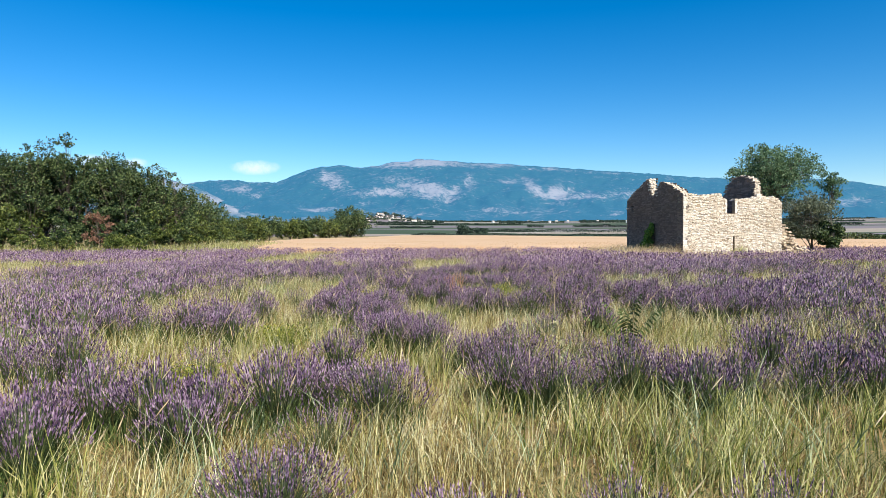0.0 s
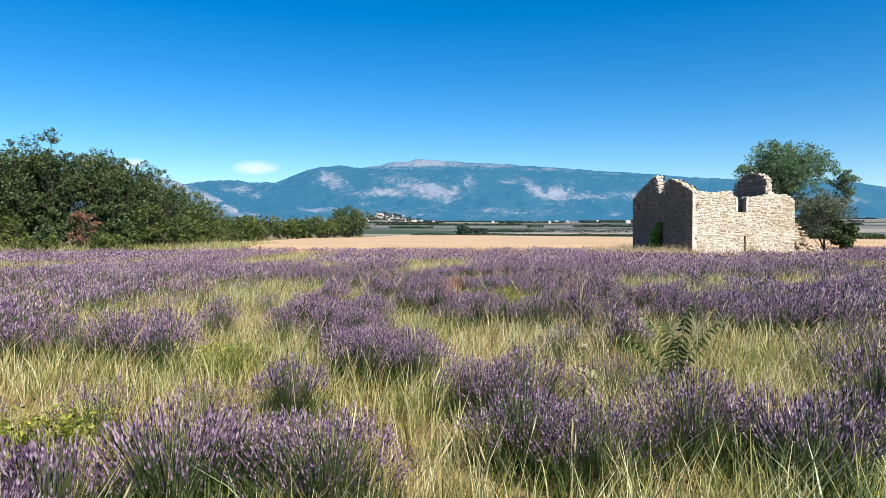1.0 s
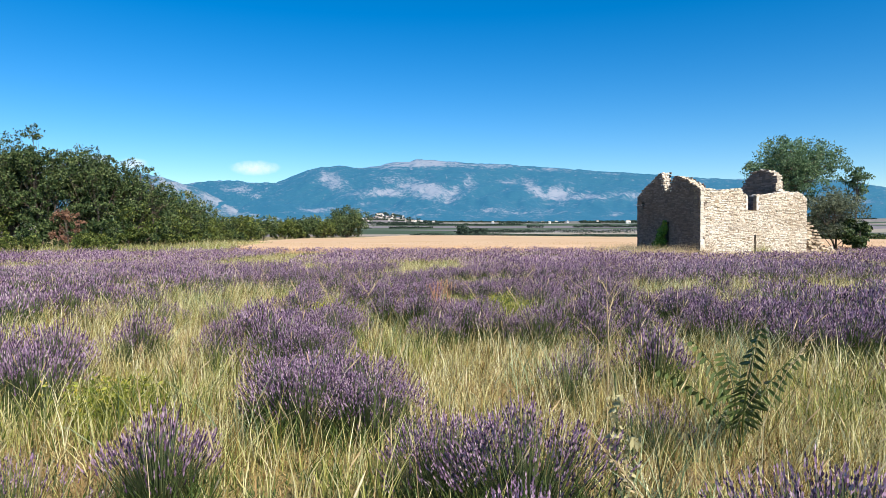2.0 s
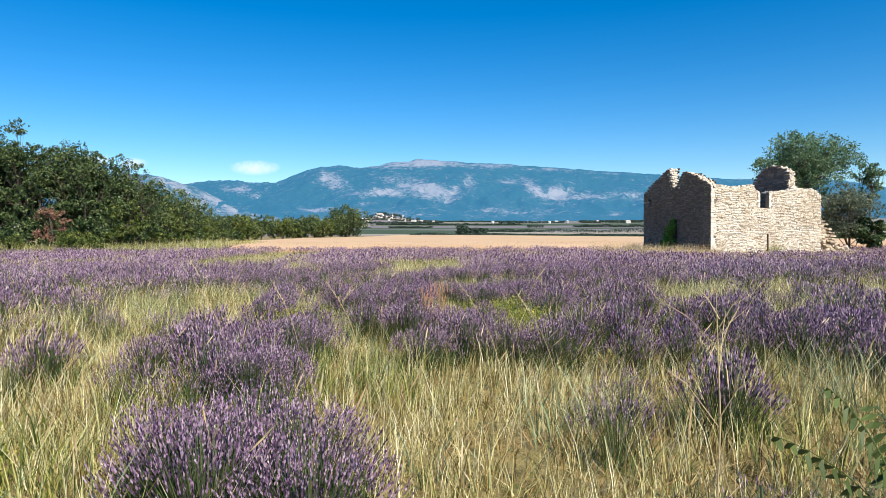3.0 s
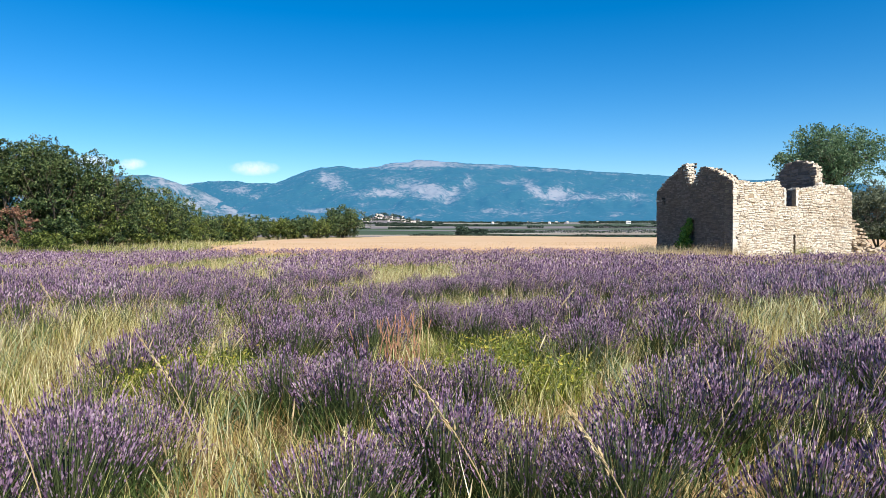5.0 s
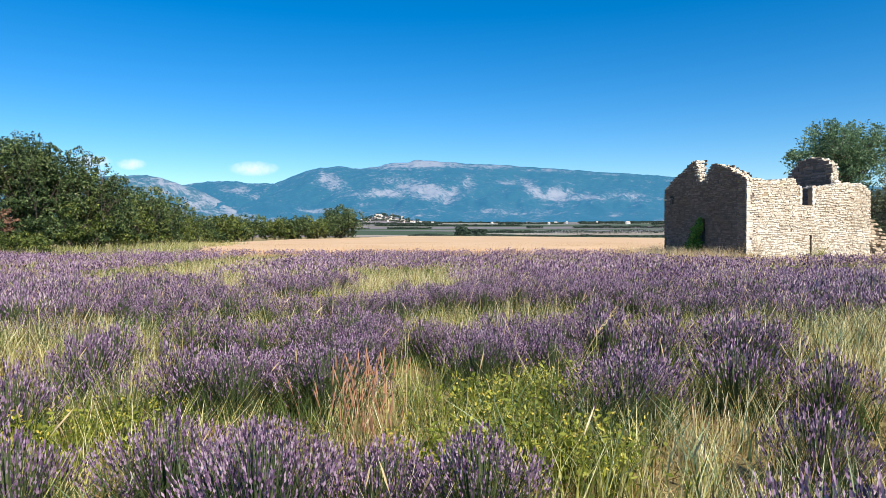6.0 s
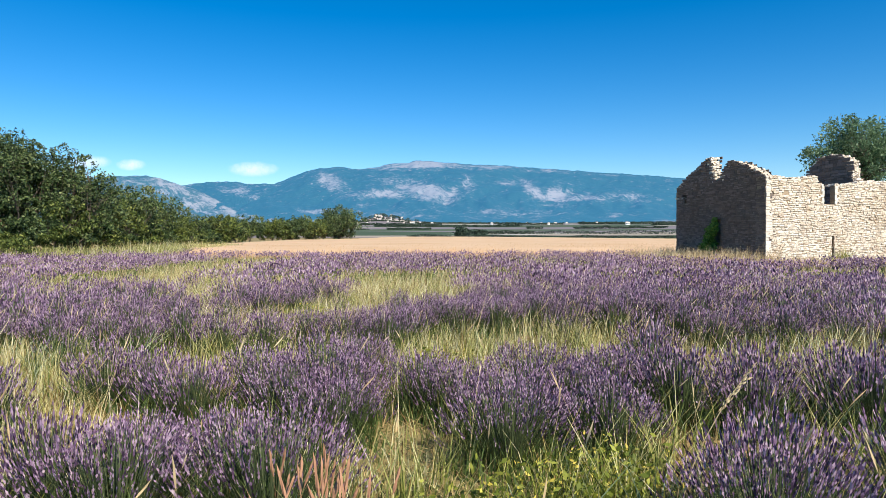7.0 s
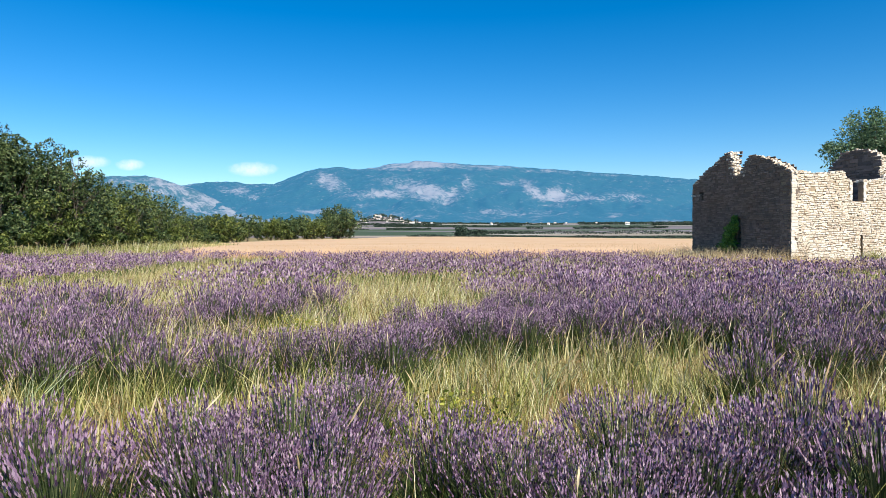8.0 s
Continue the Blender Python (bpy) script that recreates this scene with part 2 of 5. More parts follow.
def height(x, y):
    """The lie of the land: level fields, a slight swell, then a plain that climbs to the mountains' foot."""
    x, y = np.asarray(x, float), np.asarray(y, float)
    d = np.hypot(x, y)
    h = (0.25 - 0.10 * step(19, 32, y)) * (1 - step(60, 130, y)) + 0.45 * step(90, 210, y) * (1 - step(0, 80, x))
    h = h + 26 * np.exp(-(((x + 205) / 75) ** 2 + ((y - 2300) / 120) ** 2)) + 8 * np.exp(-(((x + 90) / 140) ** 2 + ((y - 2300) / 120) ** 2))
    return h + 0.021 * np.clip(d - 340, 0, None) + 0.02 * np.sin(x * 0.9) * np.sin(y * 0.7) * (1 - step(60, 90, d))


# ---- ground ----
def build_ground():
    ys = np.concatenate([np.linspace(-80, -2, 14), np.linspace(0, 60, 61)[0:], np.linspace(64, 300, 40), np.geomspace(310, 4700, 60)])
    a = np.linspace(-1, 1, 121)
    a = np.sign(a) * np.abs(a) ** 1.4
    Y, A = np.meshgrid(ys, a, indexing="ij")
    X = A * (90 + 0.98 * np.clip(Y, 0, None))
    Z = height(X, Y)
    v = np.stack([X, Y, Z], -1).reshape(-1, 3)
    i, j = np.meshgrid(np.arange(len(ys) - 1), np.arange(len(a) - 1), indexing="ij")
    k = (i * len(a) + j).ravel()
    f = np.stack([k, k + 1, k + len(a) + 1, k + len(a)], -1)
    ob = new("ground", smooth(mesh_np("ground", v, f, M_GROUND)))
    tagged(ob, "dry earth of a lavender field reaching far farmland", "ground", kind="structure")


build_ground()

# ---- mountains ----
F = 1162.3


def ridge(name, label, prof, dist, foot, foot_z, mat, rocks, seed, crest_rock=0.0, gully=0.10):
    """A mountain side. prof: bearing (tangent) and rise (tangent) of its crest; it falls from there to its foot."""
    bx = np.array([p[0] for p in prof])
    bz = np.array([p[1] for p in prof])
    nx, nd = 360, 48
    T = np.linspace(bx[0], bx[-1], nx)
    rise = np.interp(T, bx, bz)
    rise += np.array([0.0016 * noise.fractal(Vector((t * 45, seed, 0)), 0.7, 2.0, 5) for t in T])
    S = np.linspace(0, 1, nd)
    v = np.zeros((nd, nx, 3))
    rock = np.zeros((nd, nx))
    for a, s in enumerate(S):
        y = foot + (dist - foot) * s
        crest = rise * dist + 1.5
        fall = s ** 1.15
        zz = foot_z + (crest - foot_z) * fall
        for b, t in enumerate(T):
            n1 = noise.fractal(Vector((t * 16 + 0.8 * math.sin(s * 5), s * 2.2, seed)), 0.8, 2.1, 6)
            zz[b] += n1 * gully * (1.25 if s > 0.25 else 1.0) * (crest[b] - foot_z) * math.sin(math.pi * min(1, s * 1.0)) ** 0.8
        v[a] = np.stack([T * y, np.full(nx, y) + 0 * T, zz], -1)
        el = (zz - 1.5) / y
        r = np.full(nx, -0.55)
        for (cx, cz, wx, wz, k, tilt) in rocks:
            q = ((T - cx) / wx) ** 2 + ((el - cz - tilt * (T - cx)) / wz) ** 2
            r = np.maximum(r, -0.55 + k * np.exp(-q))
        r = np.maximum(r, -0.55 + crest_rock * np.exp(-((rise - el) / 0.006) ** 2))
        rock[a] = r
    back = v[-1].copy()
    back[:, 1] += 300
    back[:, 2] -= 500
    v = np.concatenate([v, back[None]], 0)
    rock = np.concatenate([rock, rock[-1:]], 0)
    i, j = np.meshgrid(np.arange(nd), np.arange(nx - 1), indexing="ij")
    k = (i * nx + j).ravel()
    me = smooth(mesh_np(name, v.reshape(-1, 3), np.stack([k, k + 1, k + nx + 1, k + nx], -1), mat))
    me.attributes.new("rock", "FLOAT", "POINT").data.foreach_set("value", rock.ravel().astype(np.float32))
    return tagged(new(name, me), label, "mountain", kind="structure")


def bearing(px, py):
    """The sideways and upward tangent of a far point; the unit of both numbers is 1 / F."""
    return ((px - 784) / F, (414.7 - py) / F)


def blob(px, py, wx, wz, k, tilt=0.0):
    return ((px - 784) / F, (413.5 - py) / F, wx / F, wz / F, k, tilt)


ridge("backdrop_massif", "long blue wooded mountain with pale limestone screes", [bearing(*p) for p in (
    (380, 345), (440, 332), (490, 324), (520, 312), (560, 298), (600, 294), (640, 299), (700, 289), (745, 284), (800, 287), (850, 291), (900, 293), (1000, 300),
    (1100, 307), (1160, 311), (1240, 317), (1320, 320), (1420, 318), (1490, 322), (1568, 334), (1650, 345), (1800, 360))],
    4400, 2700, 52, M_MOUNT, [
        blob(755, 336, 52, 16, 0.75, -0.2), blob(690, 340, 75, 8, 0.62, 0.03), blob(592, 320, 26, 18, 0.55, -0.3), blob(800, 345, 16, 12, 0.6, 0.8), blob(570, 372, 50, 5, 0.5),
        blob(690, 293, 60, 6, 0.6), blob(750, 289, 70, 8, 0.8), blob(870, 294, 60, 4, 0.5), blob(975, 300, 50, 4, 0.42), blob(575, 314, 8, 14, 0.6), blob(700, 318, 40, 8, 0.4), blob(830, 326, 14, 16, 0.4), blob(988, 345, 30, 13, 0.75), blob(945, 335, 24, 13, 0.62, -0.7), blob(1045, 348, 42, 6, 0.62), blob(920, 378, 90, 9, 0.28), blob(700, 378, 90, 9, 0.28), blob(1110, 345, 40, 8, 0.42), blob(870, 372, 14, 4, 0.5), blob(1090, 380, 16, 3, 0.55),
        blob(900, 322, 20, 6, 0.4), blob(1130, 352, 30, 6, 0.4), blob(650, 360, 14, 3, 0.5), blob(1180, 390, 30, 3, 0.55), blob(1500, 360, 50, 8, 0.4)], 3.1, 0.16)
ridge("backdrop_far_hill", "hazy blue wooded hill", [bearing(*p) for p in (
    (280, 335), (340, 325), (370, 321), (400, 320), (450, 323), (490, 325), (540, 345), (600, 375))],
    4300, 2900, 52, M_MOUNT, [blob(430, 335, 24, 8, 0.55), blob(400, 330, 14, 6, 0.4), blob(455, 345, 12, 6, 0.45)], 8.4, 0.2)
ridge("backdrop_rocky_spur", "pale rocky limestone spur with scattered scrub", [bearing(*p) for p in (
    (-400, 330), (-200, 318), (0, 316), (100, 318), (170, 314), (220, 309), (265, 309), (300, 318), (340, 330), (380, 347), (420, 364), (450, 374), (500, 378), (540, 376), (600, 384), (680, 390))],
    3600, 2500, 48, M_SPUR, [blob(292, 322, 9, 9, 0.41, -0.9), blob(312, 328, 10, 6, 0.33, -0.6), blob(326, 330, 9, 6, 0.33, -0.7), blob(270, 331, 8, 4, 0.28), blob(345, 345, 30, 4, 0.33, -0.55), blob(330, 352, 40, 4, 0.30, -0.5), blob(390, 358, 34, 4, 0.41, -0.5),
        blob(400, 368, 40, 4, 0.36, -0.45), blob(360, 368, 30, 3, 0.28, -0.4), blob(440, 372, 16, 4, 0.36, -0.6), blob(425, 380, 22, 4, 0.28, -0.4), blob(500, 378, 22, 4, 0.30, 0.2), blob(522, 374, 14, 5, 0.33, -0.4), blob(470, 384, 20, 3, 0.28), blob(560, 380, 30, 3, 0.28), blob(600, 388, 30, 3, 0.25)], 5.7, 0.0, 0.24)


# ---- clouds ----
def cloud(px, py, w, h, seed):
    m, n, l, b = material("cloud_glow", 1.0)
    v = coords(n, l, where="Object")
    gr = n.new("ShaderNodeTexGradient")
    gr.gradient_type = "SPHERICAL"
    mp = n.new("ShaderNodeMapping")
    mp.inputs["Scale"].default_value = (1 / w, 1, 1 / h)
    mp.inputs["Location"].default_value = (0, 0, 0)
    l.new(v, mp.inputs["Vector"])
    l.new(mp.outputs[0], gr.inputs["Vector"])
    mp2 = n.new("ShaderNodeMapping")
    mp2.inputs["Location"].default_value = (seed * 310, 0, 0)
    l.new(v, mp2.inputs["Vector"])
    f = tex_noise(n, l, mp2.outputs[0], 0.018, 6, 0.7)
    mul = n.new("ShaderNodeMath")
    mul.operation = "MULTIPLY"
    l.new(gr.outputs["Fac"], mul.inputs[0])
    l.new(f, mul.inputs[1])
    r = ramp(n, [(0.09, (0, 0, 0)), (0.26, (0.5, 0.5, 0.5)), (0.46, (0.85, 0.85, 0.85))])
    l.new(mul.outputs[0], r.inputs[0])
    # the flat card emits its brightness, in place of sunlight on a cloud
    em = n.new("ShaderNodeEmission")
    em.inputs["Color"].default_value = (0.70, 0.82, 1.0, 1)
    em.inputs["Strength"].default_value = 0.85
    tr = n.new("ShaderNodeBsdfTransparent")
    mx = n.new("ShaderNodeMixShader")
    l.new(r.outputs[0], mx.inputs[0])
    l.new(tr.outputs[0], mx.inputs[1])
    l.new(em.outputs[0], mx.inputs[2])
    l.new(mx.outputs[0], n["Material Output"].inputs["Surface"])
    me = mesh_np("cloud", [(-w, 0, -h), (w, 0, -h), (w, 0, h), (-w, 0, h)], np.array([[0, 1, 2, 3]]), m)
    ob = tagged(new("backdrop_cloud", me), "small soft white cloud low in a blue sky", "cloud", kind="structure")
    tx, tz = bearing(px, py)
    ob.matrix_world = pose(tx * 4850, 4850, 1.5 + tz * 4850)
    ob.visible_shadow = False


cloud(453, 298, 240, 72, 1)
cloud(238, 290, 140, 55, 2)
cloud(165, 285, 210, 62, 3)
cloud(90, 300, 190, 60, 4)


# ---- the ruin ----
RUIN = Matrix.Translation((12.65, 34.6, 0)) @ pose(0, 0, 0, 0, 0, 18.1)
LONG, DEEP, THICK = 6.55, 5.12, 0.5


def prof_front(u):
    return float(np.interp(u, [0, 0.2, 0.5, 1.2, 1.9, 2.35, 2.55, 2.8, 3.4, 4.0, 4.6, 5.1, 6.0, 6.3, 6.55], [3.52, 3.58, 3.56, 3.48, 3.55, 3.62, 3.38, 3.24, 3.30, 3.32, 3.40, 3.50, 3.48, 3.38, 3.10]))


def prof_gable(v):
    return float(np.interp(v, [0, 0.5, 1.0, 1.5, 1.9, 2.1, 2.35, 2.55, 2.66, 2.8, 2.95, 3.05, 3.4, 4.2, 4.9, 5.12], [3.52, 3.8, 4.05, 4.22, 4.32, 4.2, 3.85, 3.5, 3.62, 4.0, 4.5, 4.62, 4.44, 4.0, 3.56, 3.44]))


def prof_east(v):
    return float(np.interp(v, [0, 0.6, 1.2, 1.5, 1.62, 2.0, 2.6, 3.1, 3.6, 3.85, 4.0, 4.5, 5.12], [3.05, 3.3, 3.45, 3.75, 4.45, 4.74, 4.86, 4.78, 4.5, 4.1, 3.75, 3.5, 3.3]))


def prof_back(u):
    return 3.1 + 0.25 * math.sin(u * 1.7) + 0.15 * math.sin(u * 4.1)


def stone_bm_verts(rng, w, h, d):
    """One rough block: a box whose front edge is worn back; returns 12 corner places and faces. x along, y out (negative), z up."""
    c = min(w, h) * 0.15
    j = lambda s: float(rng.uniform(-s, s))
    q = min(w, h) * 0.10
    back = [(0, 0), (w, 0), (w, h), (0, h)]
    v = [(x + j(q * 0.4), 0.0, z + j(q * 0.4)) for x, z in back]
    v += [(x + j(q), -d * 0.72 + j(d * 0.06), z + j(q)) for x, z in back]
    fr = [(c, c), (w - c, c), (w - c, h - c), (c, h - c)]
    v += [(x + j(q), -d + j(d * 0.12), z + j(q)) for x, z in fr]
    f = []
    for a in (0, 4):
        for k in range(4):
            f.append((a + k, a + (k + 1) % 4, a + 4 + (k + 1) % 4, a + 4 + k))
    f.append((8, 9, 10, 11))
    return v, f


def lay_courses(rng, length, prof, holes, lost=0.015, hmin=0.055, hmax=0.105, wmin=0.10, wmax=0.32):
    """Places of the blocks of a dry-laid wall face: x, z, width, height."""
    out = []
    z = -0.05
    while z < 5.2:
        h = rng.uniform(hmin, hmax)
        x = rng.uniform(-0.1, 0.0)
        while x < length:
            w = rng.uniform(wmin, wmax) * (1.2 if h > 0.11 else 0.9)
            x0, x1 = max(x, 0.0), min(x + w, length)
            mid = (x0 + x1) / 2
            ok = x1 - x0 > 0.05 and z + h * 0.5 < prof(mid)
            for a, b, c, d in holes:
                if x1 > a and x0 < b and z + h > c + 0.02 and z < d - 0.02:
                    if x0 < a - 0.05:
                        x1 = a
                    elif x1 > b + 0.05:
                        x0 = b
                    else:
                        ok = False
            if ok and x1 - x0 > 0.05 and rng.random() > lost:
                out.append((x0 + 0.003, z + rng.uniform(0, 0.008) + 0.03 * math.sin(mid * 1.9 + z * 1.7) + 0.012 * math.sin(mid * 7.1 + z * 5), x1 - x0 - 0.006, (h - 0.010) * rng.uniform(0.72, 1.08)))
            x += w
        z += h
    return out


def wall_core(length, prof, thick, holes, inset=0.0, stepw=0.11):
    """Rubble and mortar core, column by column, leaving the openings free. Face at y = 0, going to y = thick."""
    vs, fs = [], []
    cuts = sorted({round(k * stepw, 4) for k in range(int(length / stepw) + 1)} | {length} | {x for h in holes for x in h[:2]})
    for a, b in zip(cuts, cuts[1:]):
        if b - a < 0.005:
            continue
        mid = (a + b) / 2
        spans = [(-0.1, min(prof(mid), prof(max(0, mid - 0.17)) + 0.06, prof(min(length, mid + 0.17)) + 0.06) - 0.05 + 0.03 * math.sin(mid * 37))]
        for (ha, hb, hc, hd) in holes:
            if ha <= mid <= hb:
                spans = [s for lo, hi in spans for s in ((lo, min(hi, hc)), (max(lo, hd), hi)) if s[1] - s[0] > 0.01]
        for lo, hi in spans:
            o = len(vs)
            vs += [(x, y, z) for z in (lo, hi) for x, y in ((a, inset), (b, inset), (b, thick - inset), (a, thick - inset))]
            fs += [(o, o + 3, o + 2, o + 1), (o + 4, o + 5, o + 6, o + 7)]
            fs += [(o + k, o + (k + 1) % 4, o + 4 + (k + 1) % 4, o + 4 + k) for k in range(4)]
    return vs, fs


def block_mesh(name, rng, places, d, mat, turn=None):
    vs, fs = [], []
    for x, z, w, h in places:
        v, f = stone_bm_verts(rng, w, h, d * rng.uniform(0.4, 1.4))
        o = len(vs)
        vs += [(px + x, py, pz + z) for px, py, pz in v]
        fs += [tuple(o + k for k in q) for q in f]
    return mesh_np(name, vs, np.array(fs), mat)


def crest_rubble(name, rng, length, prof, thick, mat, holes):
    """Loose stones left along the broken top, through the wall's whole thickness."""
    vs, fs = [], []
    x = 0.0
    while x < length - 0.06:
        if any(a - 0.1 < x < b - 0.02 and d > 5 for a, b, c, d in holes):
            x += 0.05
            continue
        top = prof(min(length, x + 0.06))
        low = min(top, prof(max(0.0, x - 0.22)) - 0.02, prof(min(length, x + 0.3)) - 0.02)
        zs = [top - 0.07] + [z for z in np.arange(low, top - 0.12, 0.085)]
        for z0 in zs:
            for y in np.arange(0.0, thick - 0.06, 0.11):
                w, h, d = rng.uniform(0.07, 0.14), rng.uniform(0.05, 0.09), rng.uniform(0.08, 0.14)
                v, f = stone_bm_verts(rng, w, d, h)
                z = z0 + rng.uniform(-0.035, 0.03)
                if prof(min(length, x + 0.75 * w)) < z - 0.02:
                    continue
                o = len(vs)
                vs += [(px + x + rng.uniform(-0.015, 0.015), pz + y, z - py) for px, py, pz in v]
                fs += [tuple(o + k for k in reversed(q)) for q in f]
        x += rng.uniform(0.07, 0.13)
    return mesh_np(name, vs, np.array(fs), mat)


def build_ruin():
    rng = np.random.default_rng(21)
    ruin = tagged(new("ruined_stone_house"), "roofless ruined limestone cottage with broken gables standing in a field", "ruin")
    ruin.matrix_world = RUIN
    window = (2.82, 3.33, 2.53, 9)
    slit = (3.22, 3.32, 0.35, 1.30)
    hole = (4.45, 4.72, 2.75, 3.1)
    door = (2.36, 2.78, -1, 1.98)
    # name, pose, length, profile, openings, outer stone, faces, label
    walls = [
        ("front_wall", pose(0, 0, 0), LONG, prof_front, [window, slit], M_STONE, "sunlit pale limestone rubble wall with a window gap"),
        ("gable_wall", pose(0, DEEP, 0, 0, 0, -90), DEEP, lambda q: prof_gable(DEEP - q), [(DEEP - hole[1], DEEP - hole[0], hole[2], hole[3]), (DEEP - door[1], DEEP - door[0], door[2], door[3])], M_SHADED_STONE, "weathered gable wall, its stone toned dark for shade, with a deep cleft and doorway"),
        ("far_gable_wall", pose(LONG, 0.004, 0, 0, 0, 90), DEEP, prof_east, [], M_SHADED_STONE, "broken far gable with a rounded stump of masonry"),
        ("back_wall", pose(LONG, DEEP, 0, 0, 0, 180), LONG, prof_back, [], M_SHADED_STONE, "broken back wall of weathered limestone toned dark for shade"),
    ]
    for name, m, length, prof, holes, mat, label in walls:
        vs, fs = wall_core(length, prof, THICK, holes, 0.004)
        back = holes
        if name == "front_wall":
            # the window widens inwards
            back = [(2.78, 4.3, 2.53, 9), slit]
            vs, fs = wall_core(length, prof, 0.2, holes, 0.004)
            v2, f2 = wall_core(length, prof, 0.3, back)
            fs += [tuple(k + len(vs) for k in q) for q in f2]
            vs += [(px, py + 0.197, pz) for px, py, pz in v2]
        bm = bmesh.new()
        bm.from_mesh(mesh_np(name, vs, np.array(fs), M_MORTAR))
        bmesh.ops.remove_doubles(bm, verts=bm.verts, dist=0.0005)
        for fc in bm.faces:
            fc.smooth = False
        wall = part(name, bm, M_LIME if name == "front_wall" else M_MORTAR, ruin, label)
        wall.matrix_local = m
        places = lay_courses(rng, length, prof, holes, 0.04, 0.045, 0.095, 0.07, 0.21) if name == "front_wall" else lay_courses(rng, length, prof, holes, 0.06, 0.05, 0.11, 0.07, 0.25)
        tagged(part("crest_rubble_layer", crest_rubble("crest_rubble_layer", rng, length, prof, THICK, M_STONE, holes), None, wall), kind="stuff")
        inner = lay_courses(rng, length, lambda q: prof(length - q), [(length - b, length - a, c, d) for a, b, c, d in back], 0.05, 0.09, 0.16, 0.13, 0.38)
        ob = part("inner_masonry", block_mesh("inner_masonry", rng, inner, 0.03, M_SHADED_STONE), None, wall)
        ob.matrix_local = pose(length, THICK, 0, 0, 0, 180)
        tagged(ob, kind="stuff")
        if name == "front_wall":
            quoins = []
            z = -0.05
            while z < 3.45:
                h = rng.uniform(0.07, 0.14)
                quoins.append((-0.012, z, rng.uniform(0.14, 0.34), h - 0.008))
                z += h
            places = [p for p in places if p[0] > 0.10]
            for x, z, w, h in quoins:
                v, f = stone_bm_verts(rng, w, h, rng.uniform(0.015, 0.035))
                q = part("quoin", mesh_np("quoin", v, np.array(f), M_QUOIN), None, wall)
                q.location = (x, 0.0, z)
            jambs = [(2.80 - jw, 2.55 + 0.115 * k, jw, 0.108) for k, jw in enumerate((0.16, 0.10, 0.18, 0.11, 0.15, 0.12))] + [(3.34, 2.55 + 0.115 * k, jw, 0.108) for k, jw in enumerate((0.12, 0.17, 0.10, 0.18, 0.12, 0.16))]
            for x, z, w, h in jambs:
                v, f = stone_bm_verts(rng, w, h, 0.03)
                q = part("window_jamb", mesh_np("window_jamb", v, np.array(f), M_QUOIN), None, wall)
                q.location = (x, 0.0, z)
            places = [p for p in places if not (2.6 < p[0] + p[2] / 2 < 3.53 and p[1] > 2.54)]
        if name == "gable_wall":
            # added fill behind the opening: keeps sun out so the slot stays dark
            fill = lay_courses(rng, 0.5, lambda q: 2.0, [], 0.0, 0.08, 0.14, 0.12, 0.3)
            plug = part("blocked_doorway", block_mesh("blocked_doorway", rng, fill, 0.03, M_SHADED_STONE), None, wall, "added masonry that keeps sun out of the doorway")
            plug.location = (DEEP - 2.82, 0.26, 0)
            tagged(plug, kind="stuff")
        near = [p for p in places if p[1] > (1.9 if name == "front_wall" else 2.6)][:300] if name in ("front_wall", "gable_wall") else []
        shapes = []
        for k in range(14):
            v, f = stone_bm_verts(rng, 1.0, 0.36, 0.12)
            shapes.append(mesh_np("stone", v, np.array(f), mat))
        for x, z, w, h in near:
            q = part("stone", shapes[int(rng.integers(14))], None, wall)
            q.location = (x, 0.0, z)
            q.scale = (w, rng.uniform(0.10, 0.36) if name == "front_wall" else rng.uniform(0.16, 0.36), h / 0.36)
        rest = [p for p in places if p not in near]
        if rest:
            tagged(part("masonry", block_mesh("masonry", rng, rest, 0.03 if name == "front_wall" else 0.03, mat), None, wall), kind="stuff")
    return ruin


build_ruin()


def rubble_heap():
    rng = np.random.default_rng(5)
    heap = tagged(new("tumbled_wall"), "tumbled low stone wall leaning against the ruin", "rubble")
    heap.matrix_world = RUIN @ pose(6.62, 0.1, 0.24)
    z = 0.0
    while z < 1.7:
        h = rng.uniform(0.07, 0.12)
        u = rng.uniform(-0.05, 0.0)
        reach = 1.5 - 0.75 * z + rng.uniform(-0.15, 0.1)
        while u < reach:
            w, d = rng.uniform(0.14, 0.34), rng.uniform(0.25, 0.4)
            v, f = stone_bm_verts(rng, w, h, d)
            q = part("stone", mesh_np("stone", v, np.array(f), M_RUBBLE), None, heap)
            loose = 10 if u > reach - 0.4 else 2
            q.matrix_local = pose(u, 0.35 + rng.uniform(-0.04, 0.04), z, *(rng.uniform(-loose, loose, 3)))
            u += w + 0.01
        z += h * 0.93
    for k in range(40):
        v, f = stone_bm_verts(rng, rng.uniform(0.12, 0.3), rng.uniform(0.08, 0.15), rng.uniform(0.12, 0.25))
        q = part("stone", mesh_np("stone", v, np.array(f), M_RUBBLE), None, heap)
        q.matrix_local = pose(rng.uniform(0.7, 2.2), rng.uniform(-0.2, 0.7), rng.uniform(0, 0.25), *(rng.uniform(-25, 25, 3)))


rubble_heap()


